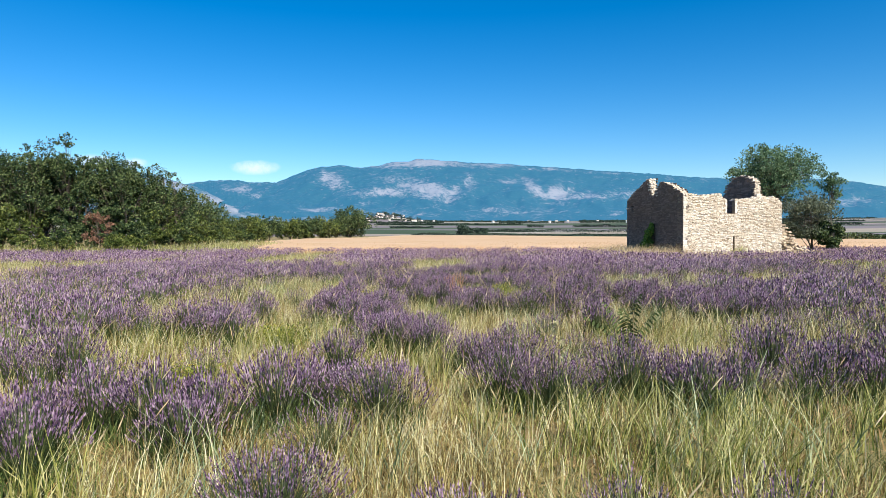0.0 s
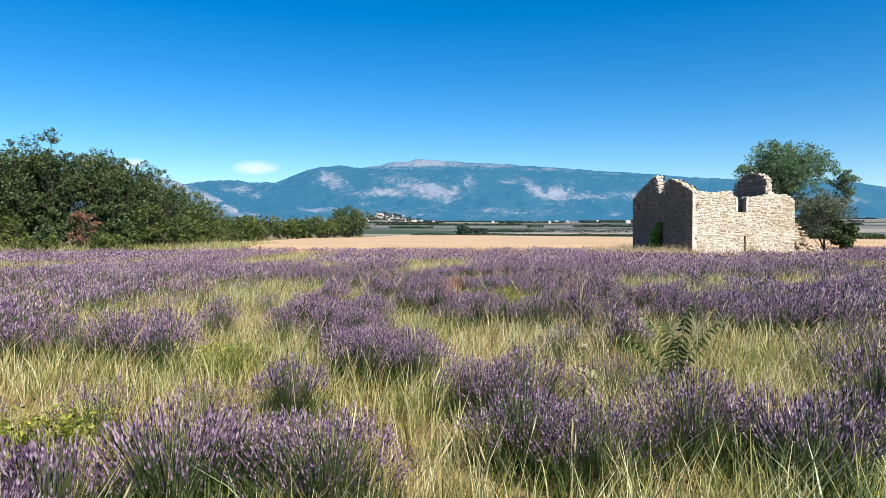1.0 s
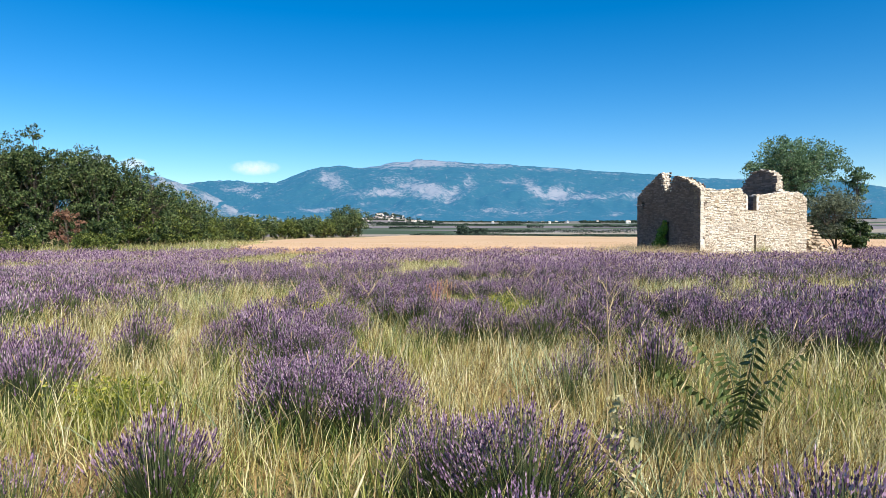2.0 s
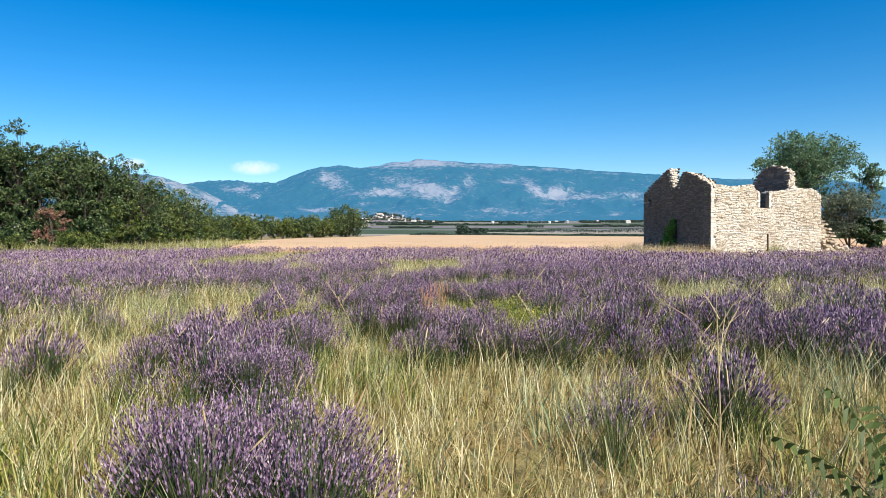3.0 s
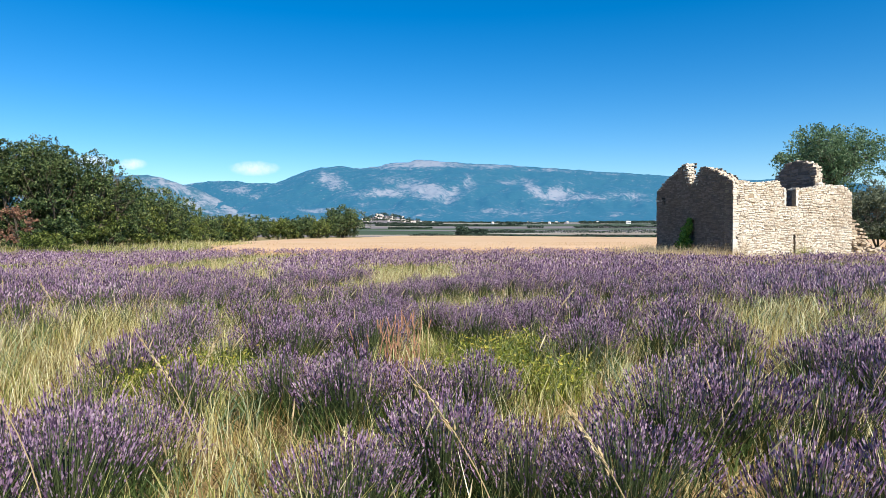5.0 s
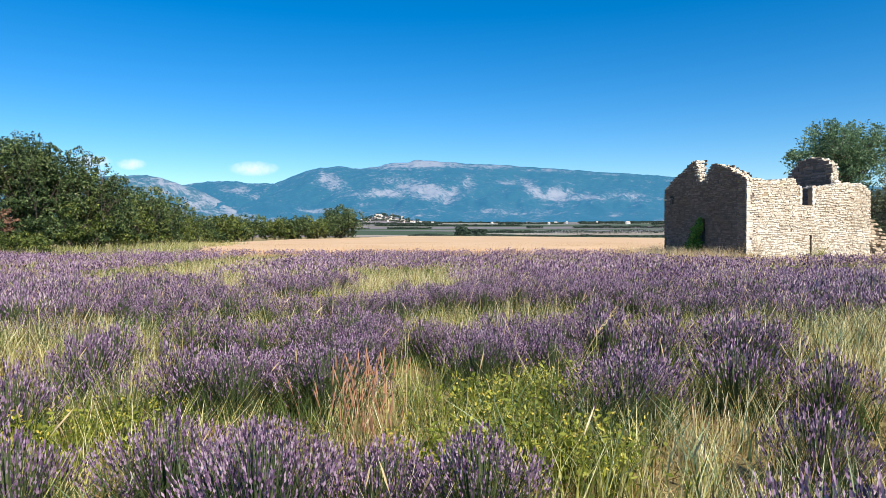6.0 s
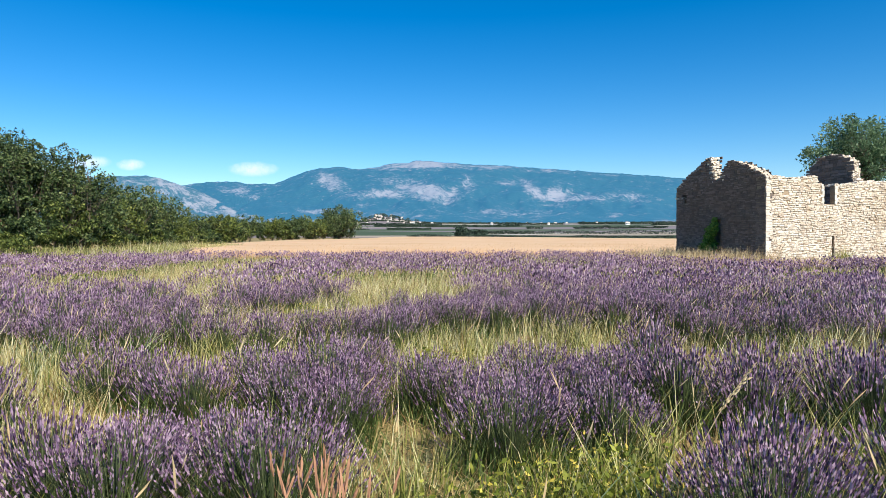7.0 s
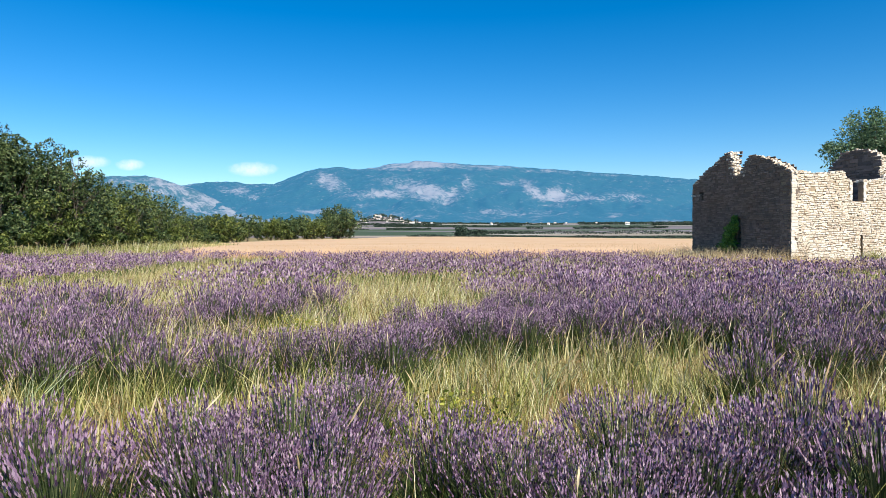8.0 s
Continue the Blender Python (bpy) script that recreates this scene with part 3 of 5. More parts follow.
# ---- trees ----
def leaf_quads(c, size, rng, up=0.3):
    """Small leaf-shaped quads round each place of c."""
    n = len(c)
    a = rng.normal(size=(n, 3))
    a /= np.linalg.norm(a, axis=1)[:, None]
    b = np.cross(a, rng.normal(size=(n, 3)))
    b /= np.linalg.norm(b, axis=1)[:, None]
    s = (size * rng.uniform(0.6, 1.4, n))[:, None]
    v = np.stack([c - a * s, c - b * s * 0.45 + a * s * 0.1, c + a * s, c + b * s * 0.45 + a * s * 0.1], 1).reshape(-1, 3)
    return v, np.arange(4 * n).reshape(n, 4)


def tube(path, radii, sides=6):
    """A tapered limb along a path."""
    vs, fs = [], []
    for k, (p, r) in enumerate(zip(path, radii)):
        p = Vector(p)
        q = Vector(path[min(k + 1, len(path) - 1)]) - Vector(path[max(k - 1, 0)])
        e = q.normalized().orthogonal().normalized()
        g = q.normalized().cross(e)
        vs += [tuple(p + float(r) * (math.cos(t) * e + math.sin(t) * g)) for t in (2 * math.pi * i / sides for i in range(sides))]
    for k in range(len(path) - 1):
        o = k * sides
        fs += [(o + i, o + (i + 1) % sides, o + sides + (i + 1) % sides, o + sides + i) for i in range(sides)]
    return vs, fs


def join(parts):
    vs, fs = [], []
    for v, f in parts:
        o = len(vs)
        vs += v
        fs += [tuple(o + k for k in q) for q in f]
    return vs, np.array(fs)


def tree(name, label, category, x, y, high, wide, leaves, leaf, mat, seed, low=0.15, trunk=0.16, lobes=16, hollow=0.55, squash=1.0, group="", clump=(0.20, 0.38)):
    """Trunk, limbs that fork into the crown, and a crown of many small leaves in uneven clumps."""
    rng = np.random.default_rng(seed)
    z0 = float(height(x, y))
    t = tagged(new(name), label, category, group)
    t.matrix_world = pose(x, y, z0 - 0.05, 0, 0, float(rng.uniform(0, 360)))
    base = low * high
    centres = []
    for k in range(lobes):
        q = rng.normal(size=3)
        q /= np.linalg.norm(q)
        q[2] = q[2] * 0.9 + 0.1
        rr = rng.uniform(0.35, 1.0)
        c = np.array([q[0] * wide * rr, q[1] * wide * rr * squash, base + (high - base) * (0.5 + 0.44 * q[2] * rr)])
        centres.append((c, rng.uniform(*clump) * wide * (1.0 if c[2] > base + 0.3 * (high - base) else 0.8)))
    limbs = []
    top = np.array([rng.uniform(-0.1, 0.1) * wide, rng.uniform(-0.1, 0.1) * wide, base + 0.55 * (high - base)])
    pts = [np.array([0, 0, -0.1]), np.array([0.05, 0.02, base * 0.6]), top * 0.5 + np.array([0.08, 0, base * 0.5]), top]
    limbs.append(tube([tuple(p) for p in pts], [trunk, trunk * 0.85, trunk * 0.6, trunk * 0.3], 8))
    for c, r in centres:
        s = pts[1] + (pts[3] - pts[1]) * rng.uniform(0.0, 0.9)
        mid = (s + c) / 2 + rng.normal(size=3) * 0.12 * wide
        limbs.append(tube([tuple(s), tuple(mid), tuple(c)], [trunk * 0.32, trunk * 0.2, trunk * 0.06], 5))
        for _ in range(3):
            e = c + rng.normal(size=3) * r * 0.45
            limbs.append(tube([tuple(mid), tuple(e)], [trunk * 0.12, trunk * 0.03], 3))
    vs, fs = join(limbs)
    part("trunk", smooth(mesh_np("trunk", vs, fs, M_BARK)), None, t)
    tot = sum(r ** 2 for c, r in centres)
    cs = []
    for c, r in centres:
        k = int(leaves * r ** 2 / tot)
        q = rng.normal(size=(k, 3))
        q /= np.linalg.norm(q, axis=1)[:, None]
        rad = r * (hollow + (1 - hollow) * rng.random(k) ** 0.6) * rng.uniform(0.85, 1.25, k)
        # twigs: pull leaves into small bunches
        bunch = rng.normal(size=(max(8, k // 14), 3))
        bunch /= np.linalg.norm(bunch, axis=1)[:, None]
        b = bunch[rng.integers(len(bunch), size=k)]
        q = q * 0.27 + b
        q /= np.linalg.norm(q, axis=1)[:, None]
        cs.append(c + q * rad[:, None] * np.array([1, 1, 0.85]))
    cs = np.concatenate(cs)
    cs[:, 2] = np.maximum(cs[:, 2], 0.05 + 0.2 * rng.random(len(cs)))
    v, f = leaf_quads(cs, leaf, rng)
    part("crown", mesh_np("crown", v, f, mat), None, t)
    return t


OAK = "dense dark green oak in a field hedge"
G_HEDGE = "trees and shrubs of the hedge"
for k, (x, y, h, w) in enumerate(((-29.5, 44, 7.4, 2.4), (-26.8, 44, 8.1, 2.3), (-24.6, 43.6, 8.2, 1.8), (-21.9, 45, 7.4, 2.1), (-20.0, 46.5, 6.2, 2.1),
                                  (-28.2, 46.2, 7.5, 2.4), (-23.3, 46.2, 7.2, 2.2), (-32.5, 46, 7.6, 2.8), (-36.5, 47, 8.0, 3.0), (-41, 46, 8.2, 3.2))):
    tree("oak_tree", OAK, "tree", x, y, h, w, 17000, 0.076, M_OAK, 100 + k, 0.04, 0.16, 66, group=G_HEDGE)
for k, (x, y, h, w) in enumerate(((-22.2, 43.2, 3.3, 1.6), (-27.5, 42.4, 3.5, 1.8), (-24.4, 42.6, 3.0, 1.6), (-19.4, 45.2, 3.6, 1.6), (-30.5, 42.4, 3.6, 1.9), (-34.2, 43, 3.8, 2.0), (-20.4, 44, 2.9, 1.4), (-38, 43, 4.0, 2.2))):
    tree("hedge_shrub", "thick green shrub at the foot of the oaks", "shrub", x, y, h, w, 6000, 0.078, M_SHRUB if k % 2 else M_OAK, 200 + k, 0.0, 0.07, 22, group=G_HEDGE)
for k, (x, y, h, w) in enumerate(((-21.5, 51, 5.4, 2.0), (-22.6, 55, 5.2, 2.2), (-23.2, 60, 5.2, 2.3), (-25.2, 65, 5.4, 2.5), (-26.2, 71, 5.0, 2.5), (-26.9, 77, 4.7, 2.5), (-27.8, 84, 4.2, 2.4), (-28.8, 92, 3.8, 2.3), (-29.0, 134, 4.6, 3.0), (-25.8, 138, 4.9, 2.8), (-22.6, 139, 5.0, 2.6), (-30, 101, 4.0, 2.4),
                                  (-31.5, 110, 4.3, 2.8), (-33.5, 119, 4.3, 3), (-33.6, 127, 4.7, 3.2), (-30.2, 130, 4.5, 3.0), (-27.4, 133, 4.8, 3.0), (-24.2, 136, 5, 2.9))):
    tree("hedge_shrub", "rounded olive-green shrub in a long field hedge", "shrub", x, y, h, w, 5600 if y < 90 else 3600, 0.105 if y < 90 else 0.18, M_SHRUB if k % 2 else M_OAK, 300 + k, 0.0, 0.09, 34, group=G_HEDGE, clump=(0.28, 0.48))
for k, (x, y, h, w) in enumerate(((-32.2, 41.8, 1.9, 1.2), (-29.0, 41.6, 1.7, 1.1), (-26.0, 41.5, 1.8, 1.1), (-23.4, 41.8, 1.6, 1.0), (-21.0, 42.6, 1.6, 1.0), (-19.2, 43.6, 1.7, 0.9), (-18.8, 45.6, 1.8, 0.9),
                                  (-19.6, 47.6, 2.1, 1.1), (-19.6, 49.6, 1.8, 1.0), (-20.4, 52.8, 2.2, 1.2), (-21.2, 57, 2.2, 1.3), (-22.0, 61, 2.2, 1.3), (-23.6, 66, 2.2, 1.4), (-24.6, 72, 2.2, 1.5), (-25.4, 78, 2.2, 1.5), (-26.4, 86, 2.2, 1.6))):
    tree("hedge_shrub", "low olive-green scrub filling the foot of the hedge", "shrub", x, y, h, w, 1700, 0.085 if y < 60 else 0.12, M_OAK if k % 3 == 0 else M_SHRUB, 500 + k, 0.0, 0.05, 8, group=G_HEDGE)
tree("low_bush", "low bright green bush at the edge of the lavender field", "shrub", -19.6, 40.6, 1.35, 1.3, 3200, 0.06, M_SHRUB, 520, 0.0, 0.04, 9)
tree("low_bush", "low bright green bush at the edge of the lavender field", "shrub", -23.8, 40.4, 1.3, 1.2, 2600, 0.06, M_SHRUB, 521, 0.0, 0.04, 8)
tree("round_tree", "dome-shaped dark green tree at the end of the hedge", "tree", -20.6, 146, 7.1, 4.7, 9000, 0.20, M_OAK, 401, 0.0, 0.2, 56, group=G_HEDGE, clump=(0.30, 0.46))
tree("dead_shrub", "withered shrub with rust-brown leaves below the oaks", "shrub", -22.0, 42.0, 2.9, 1.1, 2600, 0.062, M_BROWN, 402, 0.12, 0.06, 14)
tree("ash_tree", "round airy green tree behind the ruined house", "tree", 21.3, 42.6, 7.1, 2.6, 24000, 0.066, M_ASH, 403, 0.42, 0.13, 60, 0.4)
tree("young_tree", "slender grey-green sapling beside the ruin", "tree", 25.1, 42.4, 5.9, 0.82, 3400, 0.06, M_ASH, 404, 0.5, 0.05, 22, 0.2, clump=(0.24, 0.46))
tree("grey_bush", "thin grey-green bush with bare twigs by the ruin", "shrub", 23.3, 41.6, 4.7, 2.05, 15000, 0.062, M_THIN, 405, 0.03, 0.08, 40, 0.2)
tree("dark_bush", "dense dark green bush behind tumbled stones", "shrub", 24.1, 40.6, 2.5, 1.2, 6200, 0.085, M_OAK, 406, 0.0, 0.07, 12)


def build_ivy():
    rng = np.random.default_rng(9)
    n = 2200
    z = 0.1 + 1.95 * rng.random(n) ** 0.9
    v0 = 2.56 + 0.30 * (1.0 - z / 2) + rng.normal(0, 1, n) * (0.06 + 0.11 * (1.0 - z / 2) + 0.04 * np.sin(z * 9))
    out = -0.05 - 0.5 * rng.random(n) * (1.1 - np.abs(z - 0.9) / 1.4)
    v, f = leaf_quads(np.stack([out, v0, z], -1), 0.065, rng)
    ivy = tagged(new("ivy", mesh_np("ivy", v, f, M_IVY)), "green climbing ivy filling the ruin's dark doorway", "ivy")
    ivy.matrix_world = RUIN


build_ivy()


# ---- grass, wheat and lavender ----
def blades(x, y, z, h, w, lean, rng, segs=3, wind=(0.12, 0.0)):
    """Bent tapering blades: one ribbon each. All arguments are arrays of one length."""
    n = len(x)
    yaw = rng.uniform(0, 2 * np.pi, n)
    face = rng.uniform(0, 2 * np.pi, n)
    rows = []
    for k in range(segs + 1):
        t = k / segs
        cx = x + (lean * np.cos(yaw) + wind[0]) * h * t ** 1.7
        cy = y + (lean * np.sin(yaw) + wind[1]) * h * t ** 1.7
        cz = z + h * (t - 0.18 * lean * t * t)
        ww = w * (1 - 0.85 * t) * 0.5
        rows.append((np.stack([cx - ww * np.cos(face), cy - ww * np.sin(face), cz], -1), np.stack([cx + ww * np.cos(face), cy + ww * np.sin(face), cz], -1)))
    v = np.stack([p for r in rows for p in r], 1).reshape(-1, 3)
    o = (np.arange(n) * 2 * (segs + 1))[:, None]
    f = np.concatenate([o + np.array([[2 * k, 2 * k + 1, 2 * k + 3, 2 * k + 2]]) for k in range(segs)])
    return v, f


def spikes(tip, axis, length, wide, rng, rings=(0.0, 0.45, 0.2, 0.5, 0.28, 0.42, 0.0), sides=3):
    """Flower heads: stacked whorls along the axis from each tip."""
    n = len(tip)
    e = np.cross(axis, rng.normal(size=(n, 3)))
    e /= np.linalg.norm(e, axis=1)[:, None]
    g = np.cross(axis, e)
    m = len(rings)
    vs = []
    for k, r in enumerate(rings):
        c = tip + axis * (length * k / (m - 1))[:, None]
        for s in range(sides):
            t = 2 * np.pi * s / sides + 0.6 * k
            vs.append(c + (e * math.cos(t) + g * math.sin(t)) * (wide * r)[:, None])
    v = np.stack(vs, 1).reshape(-1, 3)
    o = (np.arange(n) * m * sides)[:, None]
    f = np.concatenate([o + np.array([[k * sides + s, k * sides + (s + 1) % sides, (k + 1) * sides + (s + 1) % sides, (k + 1) * sides + s]]) for k in range(m - 1) for s in range(sides)])
    return v, f


def bipyramids(tip, axis, length, rad, rng):
    """Small flower heads, pointed at both ends, three-sided."""
    n = len(tip)
    e = np.cross(axis, rng.normal(size=(n, 3)))
    e /= np.linalg.norm(e, axis=1)[:, None]
    g = np.cross(axis, e)
    mid = tip + axis * (length * 0.38)[:, None]
    ring = [mid + (e * math.cos(t) + g * math.sin(t)) * rad[:, None] for t in (0, 2.094, 4.189)]
    v = np.stack([tip, *ring, tip + axis * length[:, None]], 1).reshape(-1, 3)
    o = (np.arange(n) * 5)[:, None]
    f = np.concatenate([o + np.array([q]) for q in ((0, 2, 1), (0, 3, 2), (0, 1, 3), (4, 1, 2), (4, 2, 3), (4, 3, 1))])
    return v, f


def crossed(tip, axis, length, wide, rng, planes):
    """Flower heads seen from farther off: one or two leaf-shaped quads each."""
    out = []
    for _ in range(planes):
        e = np.cross(axis, rng.normal(size=tip.shape))
        e /= np.linalg.norm(e, axis=1)[:, None]
        m = tip + axis * (length * 0.4)[:, None]
        v = np.stack([tip - axis * 0.004, m - e * (wide * 0.55)[:, None], tip + axis * length[:, None], m + e * (wide * 0.55)[:, None]], 1).reshape(-1, 3)
        out.append((v, np.arange(len(v)).reshape(-1, 4)))
    return gather(out)


def stacked(tip, axis, length, wide, rng, count):
    """Flower heads as a string of small florets: leaf-shaped quads, each turned its own way."""
    out = []
    for k in range(count):
        e = np.cross(axis, rng.normal(size=tip.shape))
        e /= np.linalg.norm(e, axis=1)[:, None]
        a = tip + axis * (length * (k / count) - 0.002)[:, None] + e * (wide * 0.2)[:, None]
        l = length / count * 1.45
        m = a + axis * (l * 0.5)[:, None]
        w = wide * (0.62 - 0.22 * k / count)
        v = np.stack([a, m - e * w[:, None], a + axis * l[:, None], m + e * w[:, None]], 1).reshape(-1, 3)
        out.append((v, np.arange(len(v)).reshape(-1, 4)))
    return gather(out)


def bush_parts(rng, stems, rad, high, florets=4, leaves=0.6, wide=1.0):
    """Arrays for one lavender bush at the origin, a dome of stems that fan from its foot: leaves, stems, flowers."""
    q = rng.random(stems) ** 0.56 * rad * rng.uniform(0.85, 1.18, stems)
    t = rng.uniform(0, 2 * np.pi, stems)
    lump = 1 + 0.10 * np.sin(3 * t + rng.uniform(0, 6)) * (q / rad) + 0.07 * np.sin(q / rad * 7 + rng.uniform(0, 6))
    tipz = high * (1.0 - 0.34 * (q / rad) ** 2.2) * (1.10 - 0.40 * rng.random(stems) ** 1.4) * lump
    tip = np.stack([q * np.cos(t), q * np.sin(t), tipz], -1)
    base = tip * np.array([0.38, 0.38, 0]) + np.stack([np.zeros(stems), np.zeros(stems), 0.2 * tipz], -1)
    axis = tip - base
    axis /= np.linalg.norm(axis, axis=1)[:, None]
    axis += np.array([0.08, 0.0, 0.45]) + rng.normal(size=(stems, 3)) * 0.10
    axis /= np.linalg.norm(axis, axis=1)[:, None]
    ln = rng.uniform(0.04, 0.085, stems)
    wd = rng.uniform(0.0056, 0.0084, stems) * wide
    fl = stacked(tip - axis * (ln * 0.3)[:, None], axis, ln, wd, rng, florets) if florets > 1 else crossed(tip - axis * (ln * 0.3)[:, None], axis, ln, wd * 1.7, rng, 1)
    w = 0.0026 * wide
    s = np.stack([-np.sin(t), np.cos(t), 0 * t], -1) * w * 0.5
    sv = np.stack([base - s, base + s, tip + s, tip - s], 1).reshape(-1, 3)
    sf = np.arange(4 * stems).reshape(-1, 4)
    nl = int(stems * leaves)
    q2 = np.sqrt(rng.random(nl)) * rad * 0.9
    t2 = rng.uniform(0, 2 * np.pi, nl)
    lv, lf = blades(q2 * np.cos(t2), q2 * np.sin(t2), np.zeros(nl) + 0.02 * high, high * rng.uniform(0.4, 0.86, nl) * (1 - 0.4 * (q2 / rad) ** 2), 0.010 * wide * np.ones(nl), 0.4 + 0 * q2, rng, 2 if florets > 2 else 1)
    return (lv, lf), (sv, sf), fl


def shift(vf, x, y, z, turn=0.0, k=1.0):
    v, f = vf
    c, s = math.cos(turn) * k, math.sin(turn) * k
    return np.stack([v[:, 0] * c - v[:, 1] * s + x, v[:, 0] * s + v[:, 1] * c + y, v[:, 2] * k + z], -1), f


def gather(list_vf):
    vs, fs, o = [], [], 0
    for v, f in list_vf:
        vs.append(v)
        fs.append(f + o)
        o += len(v)
    return np.concatenate(vs), np.concatenate(fs)


# The plan of the field: stretches of close lavender and of open grass, as x from, x to, y from, y to
LAVENDER_NEAR = [(-2.5, -1.28, 3.7, 4.3), (-1.5, -0.24, 4.0, 4.65), (-1.4, -0.86, 5.5, 5.95), (-2.5, -1.96, 3.1, 3.4), (-0.3, 0.4, 1.85, 2.3), (0.23, 0.78, 5.5, 5.95), (0.35, 1.9, 4.45, 4.95),
                 (-0.88, -0.08, 6.5, 7.5), (-2.85, -2.35, 7.1, 7.9), (-2.85, -2.2, 8.9, 9.3), (-1.92, -0.67, 9.2, 10.15), (3.5, 4.5, 8.5, 10.2), (-1.3, -0.7, 8.15, 8.65), (0.0, 1.3, 9.3, 9.85), (1.3, 2.4, 9.3, 9.7),
                 (1.43, 2.5, 10.15, 10.5), (-0.3, 1.1, 10.5, 11.1), (-0.9, -0.58, 2.5, 2.8), (1.8, 3.2, 4.6, 5.0), (0.95, 1.45, 7.85, 8.2), (1.55, 2.4, 7.7, 8.2), (2.4, 3.6, 5.2, 5.7), (-3.6, -2.9, 5.0, 5.6), (-4.6, -3.7, 7.6, 8.4)]
LAVENDER_MID = [(-1.85, -1.25, 11.6, 12.2), (1.6, 3.3, 13.4, 14.4), (2.7, 3.9, 11.2, 12.0), (-1.3, 0.15, 12.25, 12.95), (-0.95, -0.72, 10.8, 11.2), (-0.5, 0.0, 11.0, 11.3), (-1.3, 1.4, 13.6, 14.25), (0.65, 1.6, 13.0, 13.4),
                (1.54, 2.94, 12.2, 12.6), (1.9, 2.3, 11.2, 11.6), (1.28, 2.3, 13.85, 14.5), (-1.6, -1.14, 14.15, 14.5), (-2.6, -0.8, 15.75, 16.15), (-0.9, 0.1, 16.25, 16.7),
                (-0.17, 0.15, 14.8, 15.1), (-0.3, 1.5, 16.9, 17.7), (0.8, 3.4, 17.3, 19.5), (2.1, 2.6, 15.5, 16.1), (2.8, 3.8, 16.2, 17.3), (-2.4, -1.35, 18.2, 19.4), (-1.9, -1.0, 20.1, 21.4), (-5.1, -3.1, 19.4, 20.4)]
LAVENDER_FAR = [(-8.7, -6.5, 24.2, 26.9), (2.2, 9.5, 20.4, 27.5), (-7.0, -2.6, 15.8, 18.6), (3.6, 7.0, 16.0, 19.5), (-5.7, -4.6, 10.8, 13.6), (3.0, 4.6, 9.6, 11.0), (-13.0, -7.5, 15.0, 22.5), (-12, -9.5, 27.5, 32.0), (7.0, 13.0, 18.5, 24.0), (4.0, 16.0, 28.0, 33.0), (-22.0, -14.0, 30.0, 41.0), (-6.0, 0.5, 33.0, 36.0)]
OPEN_NEAR = [(-3.85, -2.1, 5.6, 6.9), (-0.22, 0.22, 2.75, 5.2), (0.18, 2.6, 2.6, 4.0), (-0.6, -0.3, 2.75, 3.7), (-1.9, -0.95, 2.3, 3.4), (-2.35, -1.75, 8.0, 8.8), (-2.3, -1.95, 9.4, 11.8), (-0.2, 0.75, 6.7, 8.6), (0.82, 1.8, 7.5, 9.2),
             (-1.25, -0.95, 5.4, 7.6), (0.85, 2.5, 5.2, 6.1), (-2.1, -1.45, 6.5, 8.2), (-0.55, 0.1, 8.3, 9.9), (-0.9, -0.38, 8.75, 9.4), (0.6, 1.36, 11.3, 12.8), (0.9, 2.3, 8.4, 9.15), (2.4, 2.8, 10.55, 11.2), (-1.2, 0.2, 5.0, 5.5), (-0.1, 0.3, 5.2, 6.4), (1.5, 2.7, 6.1, 7.2)]
OPEN_MID = [(-3.6, -2.05, 11.5, 14.2), (-2.3, -1.7, 13.9, 15.6), (-1.7, -1.35, 12.2, 14.0), (-1.55, -0.86, 11.75, 12.4), (0.2, 0.62, 12.5, 13.6), (-0.5, 0.1, 11.5, 12.4), (3.2, 3.8, 14.8, 16.1), (-1.9, -0.24, 14.6, 15.55), (0.15, 0.8, 14.5, 16.3),
            (0.8, 1.9, 14.7, 16.6), (1.66, 2.05, 14.9, 15.9), (-1.3, -0.7, 17.8, 18.8), (-1.0, 0.8, 19.9, 26.7), (-8.2, -5.3, 24.4, 40.0), (-3.5, -3.0, 18.8, 23.0), (5.9, 6.7, 16.0, 17.2), (-0.8, 0.1, 17.0, 19.5), (-13, -10, 22.8, 27), (9, 14, 24.5, 27.5), (1.5, 3.4, 12.75, 13.25), (-1.0, -0.3, 11.7, 12.1), (-1.3, 0.4, 13.1, 13.4), (0.3, 1.5, 13.45, 13.6), (2.4, 3.6, 14.6, 15.4)]


# where the grass is fresh and green, in the same way
GREEN = [(-2.4, 0.1, 1.6, 3.4), (-0.8, -0.1, 2.7, 4.0), (0.2, 2.9, 1.8, 4.2), (-1.9, -0.2, 14.5, 15.6), (0.0, 2.1, 14.6, 16.6), (-2.5, -1.7, 12.8, 14.6), (0.2, 0.85, 12.8, 13.8), (0.0, 1.4, 11.0, 12.9), (-0.5, 0.1, 11.9, 12.4), (-2.1, -1.4, 6.6, 8.2),
         (-0.7, -0.1, 5.2, 6.2), (-1.4, -0.6, 11.7, 12.4), (-1.0, 0.9, 19.5, 24.0), (1.4, 3.4, 12.6, 13.3), (-1.3, 0.3, 13.05, 13.4)]


def lattice_noise(x, y, seed):
    """Smooth random field in 0..1 with features of one metre; x and y are arrays."""
    table = np.random.default_rng(seed).random((64, 64))
    i, j = np.floor(x).astype(int), np.floor(y).astype(int)
    u, v = x - i, y - j
    u, v = u * u * (3 - 2 * u), v * v * (3 - 2 * v)
    at = lambda p, q: table[p % 64, q % 64]
    return (at(i, j) * (1 - u) + at(i + 1, j) * u) * (1 - v) + (at(i, j + 1) * (1 - u) + at(i + 1, j + 1) * u) * v


